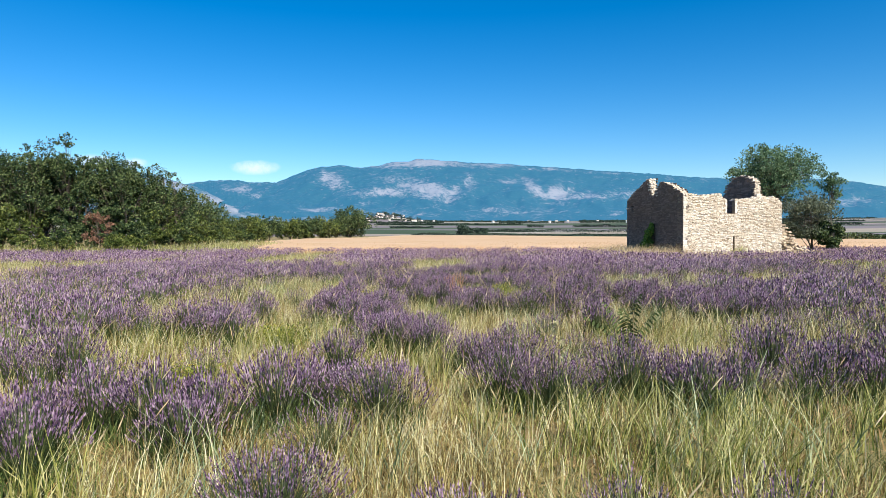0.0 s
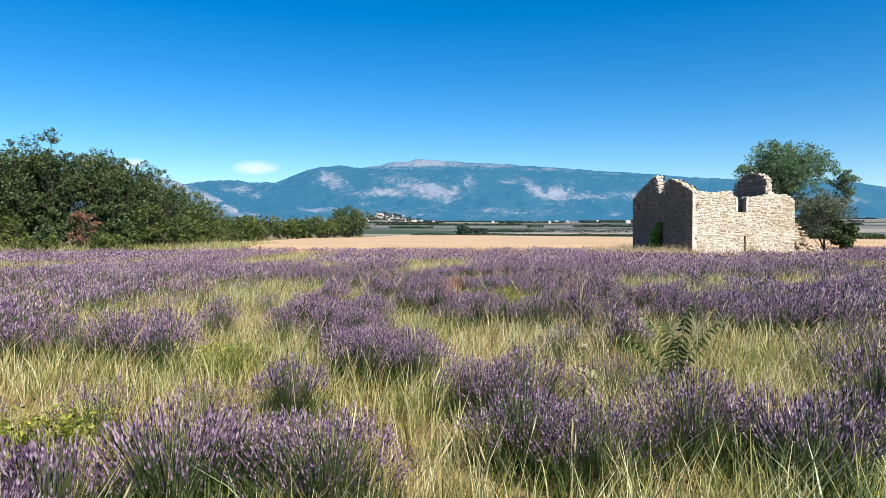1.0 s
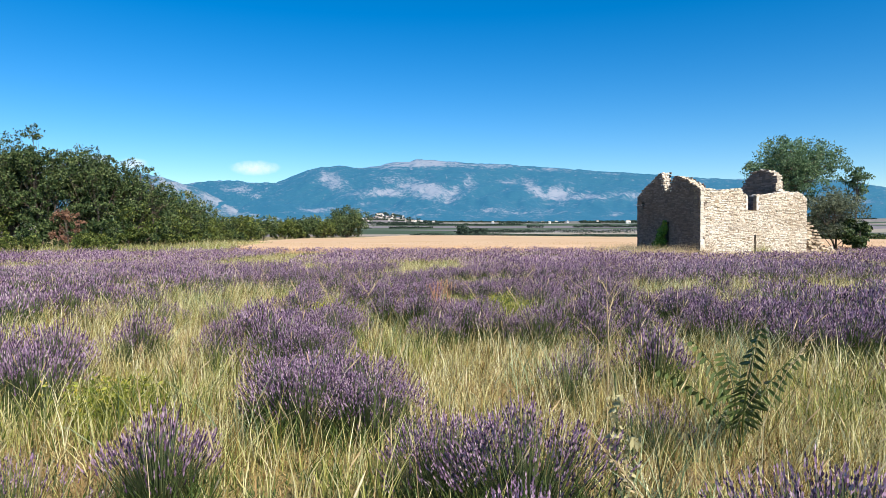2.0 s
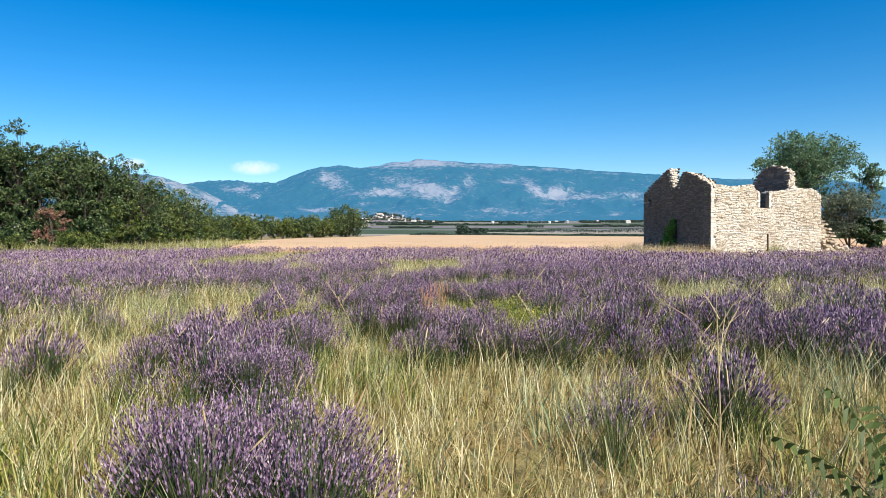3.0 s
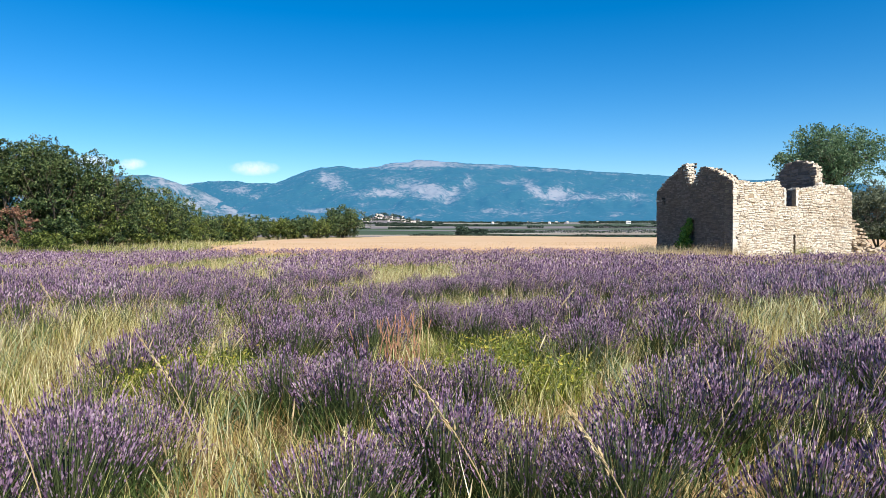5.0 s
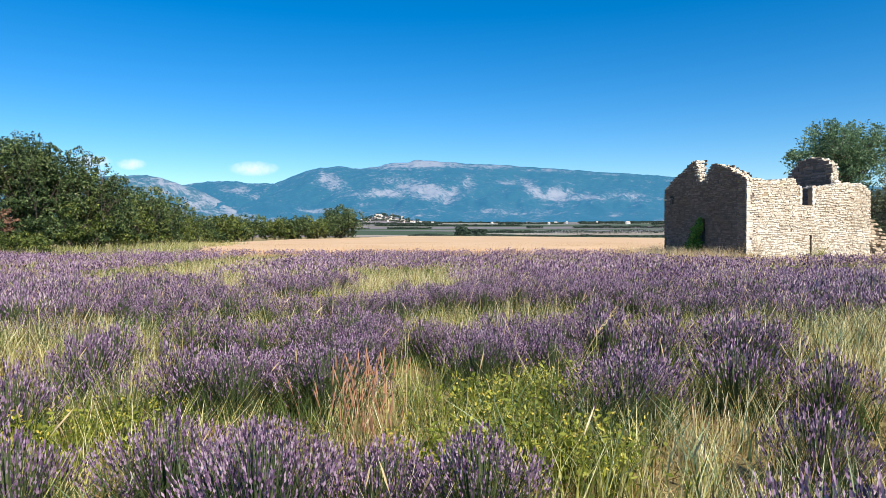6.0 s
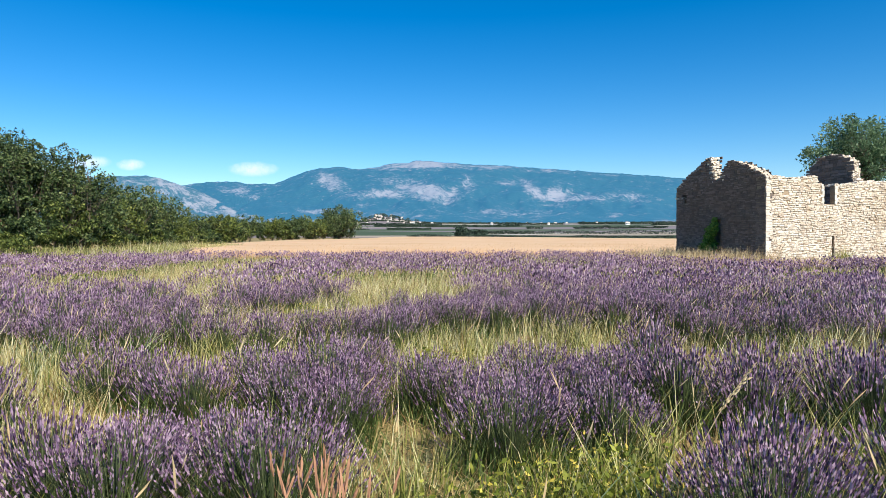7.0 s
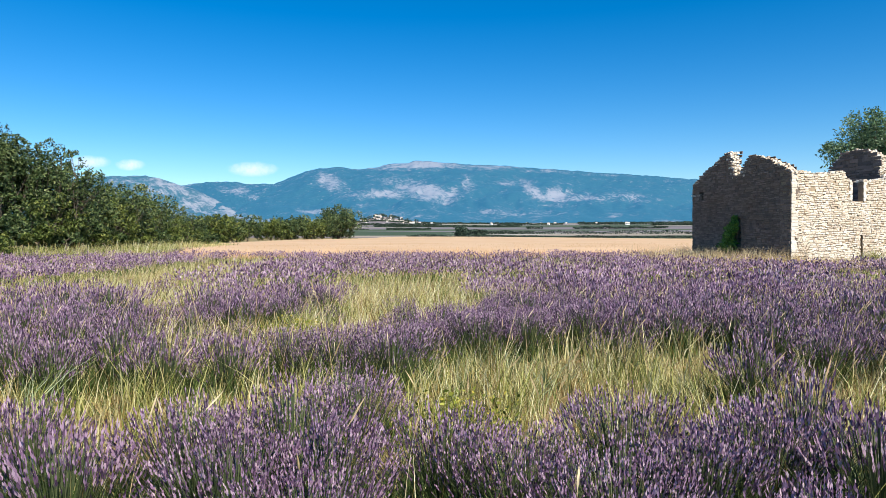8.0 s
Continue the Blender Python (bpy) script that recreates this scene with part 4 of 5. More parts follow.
def belongs(x, y, boxes, soft):
    """How far spots lie within one of the boxes, whose edges waver: 0 to 1."""
    x = x + 0.30 * (lattice_noise(x * 1.3, y * 1.3, 1) - 0.5) + 0.16 * (lattice_noise(x * 4, y * 4, 2) - 0.5)
    y = y + 0.30 * (lattice_noise(x * 1.3, y * 1.3, 3) - 0.5) + 0.16 * (lattice_noise(x * 4, y * 4, 4) - 0.5)
    out = np.zeros(np.shape(x))
    for a, b, c, d in boxes:
        edge = np.minimum(np.minimum(x - a, b - x), np.minimum(y - c, d - y))
        out = np.maximum(out, step(-soft, soft, edge))
    return out


def lavender_density(x, y):
    """How much of the ground is lavender: the drifts and gaps of the plan, and chance between them."""
    x, y = np.atleast_1d(np.asarray(x, float)), np.atleast_1d(np.asarray(y, float))
    d = 0.16 + 0.34 * lattice_noise(x * 0.35, y * 0.6, 11) + 0.34 * lattice_noise(x * 0.9, y * 1.5, 12)
    d += 0.08 * step(10, 18, y) + 0.16 * step(22, 30, y)
    lav = belongs(x, y, LAVENDER_NEAR + LAVENDER_MID, 0.10)
    lav = np.maximum(lav, 0.72 * belongs(x, y, LAVENDER_FAR, 0.4))
    gap = belongs(x, y, OPEN_NEAR + OPEN_MID, 0.16) * (1 - 0.6 * lav)
    d = d * (1 - lav) + 1.0 * lav
    return d * (1 - gap) + 0.08 * gap


def field_edge(x):
    """Far side of the lavender field."""
    return 43.9 + (5.0 * float(step(-8, -16, np.array(x))) if x < -8 else 0) - 0.0 * x


def in_ruin(x, y, pad=0.35):
    p = RUIN.inverted() @ Vector((x, y, 0))
    return -pad < p.x < LONG + 1.5 and -pad < p.y < DEEP + pad


def thin_out(pts, gap):
    """Keeps the spots, in order, that stand at least their own gap from those kept before."""
    cell, kept, out = 0.6, {}, []
    for k, (x, y) in enumerate(pts):
        i, j = int(x // cell), int(y // cell)
        g = gap[k]
        if any((x - p) ** 2 + (y - q) ** 2 < g * g for a in (-1, 0, 1) for b in (-1, 0, 1) for p, q in kept.get((i + a, j + b), ())):
            continue
        kept.setdefault((i, j), []).append((x, y))
        out.append(k)
    return np.array(out)


def plant_lavender():
    rng = np.random.default_rng(31)

    def bush_meshes(count, stems, florets, leaves, wide):
        made = []
        for _ in range(count):
            lf, st, fl = bush_parts(rng, stems, rng.uniform(0.26, 0.34), rng.uniform(0.37, 0.42), florets, leaves, wide)
            made.append((mesh_np("foliage", *lf, M_LAVLEAF), mesh_np("stem_mass", *st, M_STEM), mesh_np("bloom", *fl, M_FLOWER)))
        return made
    fine = bush_meshes(7, 480, 5, 0.6, 1.0)
    plain = bush_meshes(5, 360, 3, 0.55, 1.2)
    wispy = bush_meshes(5, 140, 5, 0.5, 1.0)
    # every bush that the walk passes
    n = 26000
    x, y = rng.uniform(-10, 11, n), rng.uniform(1.5, 22, n)
    d = lavender_density(x, y)
    keep = (np.abs(x) < 0.78 * y + 1.2) & (rng.random(n) < step(0.40, 0.80, d) * np.where(d > 0.85, 1, 0.4))
    x, y, d = x[keep], y[keep], d[keep]
    order = np.argsort(-d + 0.2 * rng.random(len(d)))
    x, y, d = x[order], y[order], d[order]
    k = thin_out(np.stack([x, y], -1), 0.33 + 0.35 * np.clip(0.97 - d, 0, 1))
    x, y, d = x[k], y[k], d[k]
    reach = np.hypot((x - 0.4) * 1.6, np.clip(y - 15.3, 0, None) * 1.3)
    by_reach = np.argsort(reach)
    for i in by_reach[:300]:
        pool = wispy if d[i] < 0.72 else fine if abs(x[i] - 0.4) < 1.3 else plain
        b = tagged(new("lavender_bush"), "lavender bush in purple bloom among dry grass", "lavender", "lavender bushes")
        size = float(rng.uniform(0.84, 1.08) * (0.58 + 0.42 * min(1.0, d[i])))
        b.matrix_world = pose(float(x[i]), float(y[i]), float(height(x[i], y[i])) - 0.01, 0, 0, float(rng.uniform(0, 360))) @ Matrix.Scale(size, 4)
        for nm, me in zip(("foliage", "stem_mass", "bloom"), pool[int(rng.integers(len(pool)))]):
            tagged(part(nm, me, None, b), kind="stuff")
    # the drifts beside and beyond, too many to count
    beside = [bush_parts(rng, 150, 0.32, 0.39, 2, 0.4, 1.75) for _ in range(5)]
    beyond = [bush_parts(rng, 70, 0.46, 0.40, 1, 0.3, 2.8) for _ in range(5)]
    spots = [(float(x[i]), float(y[i]), beside) for i in by_reach[300:]]
    n = 15000
    x, y = rng.uniform(-52, 48, n), rng.uniform(-12, 50, n)
    d = lavender_density(x, y)
    edge = np.array([field_edge(a) for a in x])
    keep = (y < edge) & (np.abs(x) < 0.85 * np.clip(y, 0, None) + 11) & (rng.random(n) < step(0.46, 0.74, d))
    keep &= ~((y > 1.0) & (y < 22) & (np.abs(x) < 0.78 * y + 1.2)) & ~((y <= 1.0) & (rng.random(n) < 0.5))
    x, y = x[keep], y[keep]
    for i in thin_out(np.stack([x, y], -1), np.full(len(x), 0.42)):
        if not in_ruin(x[i], y[i], 1.9):
            spots.append((float(x[i]), float(y[i]), beyond))
    leafs, stems, flows = [], [], []
    for px, py, pool in spots:
        k, t, z = float(rng.uniform(0.88, 1.12)), float(rng.uniform(0, 6.28)), float(height(px, py)) - 0.01
        a, b, c = pool[int(rng.integers(5))]
        leafs.append(shift(a, px, py, z, t, k))
        if py < 20:
            stems.append(shift(b, px, py, z, t, k))
        flows.append(shift(c, px, py, z, t, k))
    drift = tagged(new("lavender_drifts"), "broad drifts of purple lavender across the field", "lavender", kind="stuff")
    for nm, lst, m in (("foliage", leafs, M_LAVLEAF), ("stem_mass", stems, M_STEM), ("bloom", flows, M_FLOWER)):
        v, f = gather(lst)
        tagged(part(nm, mesh_np(nm, v, f, m), None, drift), kind="stuff")


plant_lavender()


def scatter(n, x0, x1, y0, y1, rng, keep):
    pts = np.stack([rng.uniform(x0, x1, n), rng.uniform(y0, y1, n)], -1)
    return np.array([p for p in pts if keep(float(p[0]), float(p[1]))])


def tufts(centres, per, spread, hmin, hmax, width, lean, rng, segs=3, wind=(0.12, 0.0)):
    n = len(centres)
    c = np.repeat(centres, per, 0) + rng.normal(size=(n * per, 2)) * spread
    th = np.repeat(rng.uniform(hmin, hmax, n), per) * rng.uniform(0.55, 1.15, n * per)
    return blades(c[:, 0], c[:, 1], height(c[:, 0], c[:, 1]) - 0.01, th, width * rng.uniform(0.6, 1.3, n * per), lean * rng.uniform(0.3, 1.6, n * per), rng, segs, wind)


def grow_grass():
    rng = np.random.default_rng(77)
    view = lambda x, y: abs(x) < 0.78 * y + 1.8

    def field(n, x0, x1, y0, y1, chance):
        """Spots in the open field, kept by a chance that depends on place and lavender."""
        x, y = rng.uniform(x0, x1, n), rng.uniform(y0, y1, n)
        k = (np.abs(x) < 0.78 * y + 1.8) & (rng.random(n) < chance(x, y, lavender_density(x, y)))
        return np.stack([x[k], y[k]], -1)
    fresh = lambda x, y: 0.75 * lattice_noise(x * 0.9, y * 0.9, 21) + 0.25 * lattice_noise(x * 3, y * 3, 22) + 0.28 * belongs(x, y, GREEN, 0.25)
    # straw-coloured grass fills the gaps; a few blades come up through the bushes
    c = field(35000, -13, 13, 0.6, 23, lambda x, y, d: np.clip(1.25 - 1.05 * d, 0.26, 1) * (1.15 - 0.75 * step(0.5, 0.85, fresh(x, y))) * (0.45 + 0.85 * lattice_noise(x * 2.3, y * 2.3, 41)))
    close = (c[:, 1] < 17) & (np.abs(c[:, 0] - 0.3) < 3.2)
    near, mid = c[close], c[~close]
    v, f = gather([tufts(near, 14, 0.05, 0.08, 0.37, 0.0060, 0.34, rng, 2, (0.06, 0.0)), tufts(near, 9, 0.10, 0.05, 0.20, 0.0070, 0.6, rng, 2, (0.0, 0.0)), tufts(near[1::7], 2, 0.06, 0.34, 0.48, 0.0050, 0.6, rng, 4, (0.14, 0.0)), tufts(mid, 10, 0.09, 0.18, 0.38, 0.0115, 0.36, rng, 2, (0.07, 0.0))])
    tagged(new("dry_grass", mesh_np("dry_grass", v, f, M_DRY)), "straw-yellow dry grass growing between lavender bushes", "grass", kind="stuff")
    c = field(15000, -11, 11, 0.6, 21, lambda x, y, d: np.clip(1.15 - 1.05 * d, 0.08, 1) * step(0.42, 0.75, fresh(x, y)))
    v, f = gather([tufts(c, 14, 0.05, 0.10, 0.42, 0.0082, 0.38, rng, 2, (0.07, 0.0)), tufts(c[::6], 2, 0.06, 0.28, 0.44, 0.0056, 0.8, rng, 4, (0.12, 0.0))])
    tagged(new("green_grass", mesh_np("green_grass", v, f, M_GREEN)), "fresh yellow-green grass tufts between lavender bushes", "grass", kind="stuff")
    # broad blue-green blades in loose tufts
    c = field(2300, -6, 6, 0.8, 18, lambda x, y, d: step(0.58, 0.78, lattice_noise(x * 1.1, y * 1.1, 31)) * np.clip(1.25 - 0.85 * d, 0, 1))
    v, f = tufts(c, 11, 0.06, 0.2, 0.44, 0.0105, 0.6, rng, 3, (0.10, 0.0))
    tagged(new("sage_grass", mesh_np("sage_grass", v, f, M_SAGE)), "broad blue-green grass blades in loose tufts", "grass", kind="stuff")
    # low dark growth close to the soil
    c = field(7000, -5, 5, 0.8, 17, lambda x, y, d: 0.35 + 0.6 * step(0.45, 0.7, lattice_noise(x * 1.7, y * 1.7, 33)))
    v, f = tufts(c, 12, 0.08, 0.06, 0.16, 0.008, 0.9, rng, 1, (0.0, 0.0))
    tagged(new("low_herbs", mesh_np("low_herbs", v, f, M_LAVLEAF)), "low dark green herbs close to the soil", "herbs", kind="stuff")
    c = field(13000, -50, 46, 20, 50, lambda x, y, d: np.clip(1.4 - 1.3 * d, 0.36, 1))
    c = np.array([p for p in c if p[1] < field_edge(p[0]) + 1 and not in_ruin(p[0], p[1])])
    v, f = tufts(c, 11, 0.22, 0.24, 0.40, 0.013, 0.4, rng, 1)
    tagged(new("far_grass", mesh_np("far_grass", v, f, M_DRY)), "pale dry grass in the far part of the lavender field", "grass", kind="stuff")
    c = c[::2] + 0.3
    v, f = tufts(c, 24, 0.26, 0.22, 0.40, 0.012, 0.4, rng, 1)
    tagged(new("far_sage_grass", mesh_np("far_sage_grass", v, f, M_GREEN)), "sage-green grass patches in the far lavender field", "grass", kind="stuff")
    # grass beside and behind the walk
    c = scatter(5200, -26, 26, -14, 24, rng, lambda x, y: not view(x, y))
    v, f = tufts(c, 12, 0.2, 0.22, 0.5, 0.022, 0.5, rng, 1)
    tagged(new("field_grass", mesh_np("field_grass", v, f, M_DRY)), "dry yellow grass across the rest of the field", "grass", kind="stuff")
    # pale seeding stems far out over the lavender
    c = scatter(15000, -42, 40, 16, 43, rng, lambda x, y: view(x, y) and not in_ruin(x, y) and rng.random() < 0.7)
    v, f = blades(c[:, 0], c[:, 1], height(c[:, 0], c[:, 1]), rng.uniform(0.36, 0.56, len(c)), 0.011 * np.ones(len(c)), rng.uniform(0.1, 0.5, len(c)), rng, 1, (0.15, 0))
    tagged(new("far_seeding_grass", mesh_np("far_seeding_grass", v, f, M_STALK)), "pale seeding stems standing above the far lavender", "grass", kind="stuff")
    # flattened straw lying on the soil
    c = scatter(9000, -4, 4, 0.8, 16, rng, view)
    v, f = tufts(c, 5, 0.12, 0.06, 0.17, 0.009, 2.2, rng, 1)
    tagged(new("straw_litter", mesh_np("straw_litter", v, f, M_LITTER)), "flattened tan straw and dead stems on the soil", "litter", kind="stuff")
    # taller seeding stems
    c = scatter(4200, -12, 12, 1.5, 24, rng, lambda x, y: view(x, y) and rng.random() < 0.75)
    st = blades(c[:, 0], c[:, 1], height(c[:, 0], c[:, 1]), rng.uniform(0.36, 0.62, len(c)), 0.0035 * np.ones(len(c)), rng.uniform(0.1, 0.5, len(c)), rng, 4, (0.16, 0))
    tips = st[0].reshape(len(c), -1, 3)
    tip = tips[:, -1]
    ax = tips[:, -1] - tips[:, -3]
    ax /= np.linalg.norm(ax, axis=1)[:, None]
    hd = spikes(tip - ax * 0.05, ax, rng.uniform(0.06, 0.12, len(c)), 0.0065 * np.ones(len(c)), rng, (0.1, 0.55, 0.5, 0.0), 3)
    v, f = gather([st, hd])
    tagged(new("seeding_grass", mesh_np("seeding_grass", v, f, M_STALK)), "tall pale seeding grass stems above the lavender", "grass", kind="stuff")
    # rough tall grass at the hedge's foot and along the field's far side
    def verge(x, y):
        near_hedge = x < -15 and abs(y - (41.5 + 0.02 * (x + 20) ** 2 * 0.1)) < 2.2
        side = -23 < x < -12 and 42 < y < 62 and abs(x + 15.5 + 0.12 * (y - 46)) < 2.2
        return near_hedge or side
    c = scatter(9000, -48, -11, 38, 62, rng, verge)
    v, f = tufts(c, 14, 0.2, 0.35, 0.8, 0.03, 0.4, rng, 1)
    tagged(new("verge_grass", mesh_np("verge_grass", v, f, M_GREEN)), "tall rough grass along the foot of the hedge", "grass", kind="stuff")
    c = scatter(1100, -40, -11, 38, 56, rng, verge)
    v, f = tufts(c, 9, 0.25, 0.6, 1.0, 0.03, 0.3, rng, 2)
    tagged(new("verge_straw", mesh_np("verge_straw", v, f, M_DRY)), "pale seeding stems among the verge grass", "grass", kind="stuff")
    # weeds against the ruin's walls
    pts = []
    for k in range(1500):
        side = rng.random()
        p = RUIN @ (Vector((rng.uniform(-2.2, -0.1), rng.uniform(-0.9, DEEP + 0.6), 0)) if side < 0.5 else Vector((rng.uniform(0, LONG + 1.8), rng.uniform(-2.2, -0.1), 0)))
        pts.append((p.x, p.y))
    v, f = tufts(np.array(pts), 11, 0.14, 0.18, 0.46, 0.018, 0.4, rng, 2)
    tall = [RUIN @ Vector((-0.15 - 3.0 * rng.random() ** 1.5, rng.uniform(-0.7, DEEP + 0.8), 0)) for k in range(520)]
    v, f = gather([(v, f), tufts(np.array([(p.x, p.y) for p in tall]), 12, 0.16, 0.42, 0.80, 0.016, 0.45, rng, 2)])
    tagged(new("wall_weeds", mesh_np("wall_weeds", v, f, M_STALK)), "dry weeds growing along the ruin's walls", "grass", kind="stuff")
    p = RUIN @ Vector((3.3, -0.3, 0))
    v, f = tufts(np.array([(p.x + dx, p.y) for dx in (-0.15, 0, 0.12, 0.2)]), 90, 0.13, 0.45, 0.8, 0.02, 0.45, rng, 2)
    tagged(new("yellow_weed", mesh_np("yellow_weed", v, f, M_GREEN)), "yellow-green weed below the slit in the front wall", "weed")


grow_grass()


def wheat_region(x, y):
    left = np.interp(y, [44, 55, 100, 130, 150, 260], [-12, -17, -25, -27, -17, -8])
    far = np.interp(x, [-30, 0, 46, 62, 120], [235, 215, 165, 92, 88])
    return x > left and 44.2 < y < far


def build_wheat():
    rng = np.random.default_rng(3)
    xs = np.linspace(-30, 110, 141)
    ys = np.concatenate([np.linspace(44, 80, 37), np.linspace(82, 240, 54)])
    idx, vs, fs = {}, [], []
    def vert(i, j):
        if (i, j) not in idx:
            x, y = float(xs[i]), float(ys[j])
            idx[(i, j)] = len(vs)
            vs.append((x, y, float(height(x, y)) + 0.10 + 0.36 * float(step(43.6, 46.2, np.array(y))) + 0.05 * noise.fractal(Vector((x * 0.35, y * 0.35, 2)), 0.8, 2, 3)))
        return idx[(i, j)]
    for i in range(len(xs) - 1):
        for j in range(len(ys) - 1):
            if wheat_region((xs[i] + xs[i + 1]) / 2, (ys[j] + ys[j + 1]) / 2) and not in_ruin(xs[i], ys[j], 1.5):
                fs.append((vert(i, j), vert(i + 1, j), vert(i + 1, j + 1), vert(i, j + 1)))
    field = tagged(new("wheat_field"), "ripe pale-gold wheat field behind the lavender", "wheat", kind="stuff")
    tagged(part("wheat_canopy", smooth(mesh_np("wheat_canopy", vs, np.array(fs), M_WHEAT)), None, field), kind="stuff")
    c = scatter(9000, -22, 62, 43.6, 70, rng, lambda x, y: wheat_region(x, y + 0.5) and not in_ruin(x, y) and rng.random() < (1.4 - (y - 43) / 22))
    v, f = tufts(c, 5, 0.2, 0.42, 0.56, 0.045, 0.22, rng, 1)
    ex = rng.uniform(-22, 62, 9000)
    edge = np.array([(a, b) for a, b in zip(ex, 43.3 + 1.3 * rng.random(9000)) if not in_ruin(a, b) and a > -15])
    v2, f2 = tufts(edge, 4, 0.1, 0.25, 0.5, 0.02, 0.2, rng, 1)
    v, f = gather([(v, f), (v2, f2)])
    tagged(part("wheat_stalks", mesh_np("wheat_stalks", v, f, M_WHEAT), None, field), kind="stuff")


build_wheat()


# ---- single weeds among the lavender ----
def pinnate_weed(x, y):
    """A young weed whose long leaves arch from one foot and carry rows of hanging leaflets."""
    rng = np.random.default_rng(12)
    w = tagged(new("leafy_weed"), "dark green weed with feathered leaves standing in dry grass", "weed")
    w.matrix_world = pose(x, y, float(height(x, y)))
    # reach out, rise of the tip, heading
    for reach, rise, yaw in ((0.42, 0.44, 3.0), (0.25, 0.58, 2.6), (0.12, 0.66, 0.3), (0.34, 0.52, 0.2), (0.28, 0.46, 4.4), (0.22, 0.50, 1.6)):
        pts = [Vector((reach * t ** 1.5 * math.cos(yaw), reach * t ** 1.5 * math.sin(yaw), rise * (1.25 * t - 0.25 * t ** 3))) for t in np.linspace(0, 1, 15)]
        v, f = tube([tuple(p) for p in pts], list(np.linspace(0.005, 0.0013, 15)), 4)
        vs, fs = list(v), [tuple(q) for q in f]
        for i in range(4, 15):
            d = (pts[i] - pts[i - 1]).normalized()
            side = d.cross(Vector((0, 0, 1))).normalized()
            for sg in (-1, 1):
                ll = 0.115 * (1 - 0.6 * abs(i - 8) / 7) * rng.uniform(0.85, 1.1)
                out = (side * sg * 0.8 + d * 0.35 + Vector((0, 0, -0.75 + rng.uniform(-0.2, 0.25)))).normalized()
                nrm = out.cross(d).normalized()
                wd = d * 0.0125
                o = len(vs)
                p0 = pts[i]
                vs += [tuple(p0), tuple(p0 + out * ll * 0.35 - wd + nrm * 0.006), tuple(p0 + out * ll * 0.75 - wd * 0.7), tuple(p0 + out * ll), tuple(p0 + out * ll * 0.75 + wd * 0.7), tuple(p0 + out * ll * 0.35 + wd + nrm * 0.006)]
                fs += [(o, o + 1, o + 2, o + 5), (o + 5, o + 2, o + 3, o + 4)]
        part("leaf", mesh_np("leaf", vs, np.array(fs), M_WEED), None, w)


pinnate_weed(1.83, 6.45)


def dead_stalk(x, y):
    """A bare, forked, bleached weed stem taller than the grass round it."""
    w = tagged(new("bare_weed_stalk"), "bare bleached weed stalk with thin forked branches", "weed")
    w.matrix_world = pose(x, y, float(height(x, y)))
    part("stem", mesh_np("stem", *join([tube([(0, 0, 0), (0.0, 0.01, 0.35), (0.004, 0, 0.62), (-0.004, 0, 0.81), (-0.01, 0, 0.96)], [0.0034, 0.003, 0.0025, 0.0018, 0.0008], 5)]), M_STALK), None, w)
    for z, dx, dy, dz in ((0.60, -0.15, 0.03, 0.17), (0.62, 0.07, -0.05, 0.13), (0.80, -0.17, -0.02, 0.14), (0.80, 0.06, 0.02, 0.11), (0.88, -0.04, 0.05, 0.08), (0.74, 0.05, 0.08, 0.15), (0.86, 0.05, -0.03, 0.09), (0.52, 0.10, 0.05, -0.20)):
        path = [(0, 0, z), (dx * 0.5, dy * 0.5, z + dz * 0.62), (dx, dy, z + dz)]
        twigs = [tube(path, [0.0016, 0.0012, 0.0006], 4)]
        for k in (-1, 1):
            twigs.append(tube([path[1], (dx * 0.8 + 0.03 * k, dy * 0.8, z + dz * 0.95), (dx * 0.9 + 0.05 * k, dy, z + dz * 1.3)], [0.0009, 0.0007, 0.0004], 3))
        part("branch", mesh_np("branch", *join(twigs), M_STALK), None, w)


dead_stalk(1.03, 6.08)


def pale_spire(x, y, high, seed):
    rng = np.random.default_rng(seed)
    w = tagged(new("pale_flower_spike"), "withered pale yellow flower spike rising from the grass", "weed")
    w.matrix_world = pose(x, y, float(height(x, y)))
    pts = [(0, 0, 0), (0.01, 0, high * 0.5), (0.0, 0.01, high)]
    v, f = tube(pts, [0.006, 0.005, 0.003], 5)
    part("stem", mesh_np("stem", v, np.array(f), M_STEM), None, w)
    n = 60
    z = rng.uniform(0.25, 0.85, n) * high
    r = 0.035 * rng.random(n)
    t = rng.uniform(0, 6.28, n)
    v, f = leaf_quads(np.stack([r * np.cos(t), r * np.sin(t), z], -1), 0.022, rng)
    tagged(part("bloom", mesh_np("bloom", v, f, M_PALE), None, w), kind="stuff")


pale_spire(0.97, 5.72, 0.58, 4)
pale_spire(1.01, 5.62, 0.42, 5)


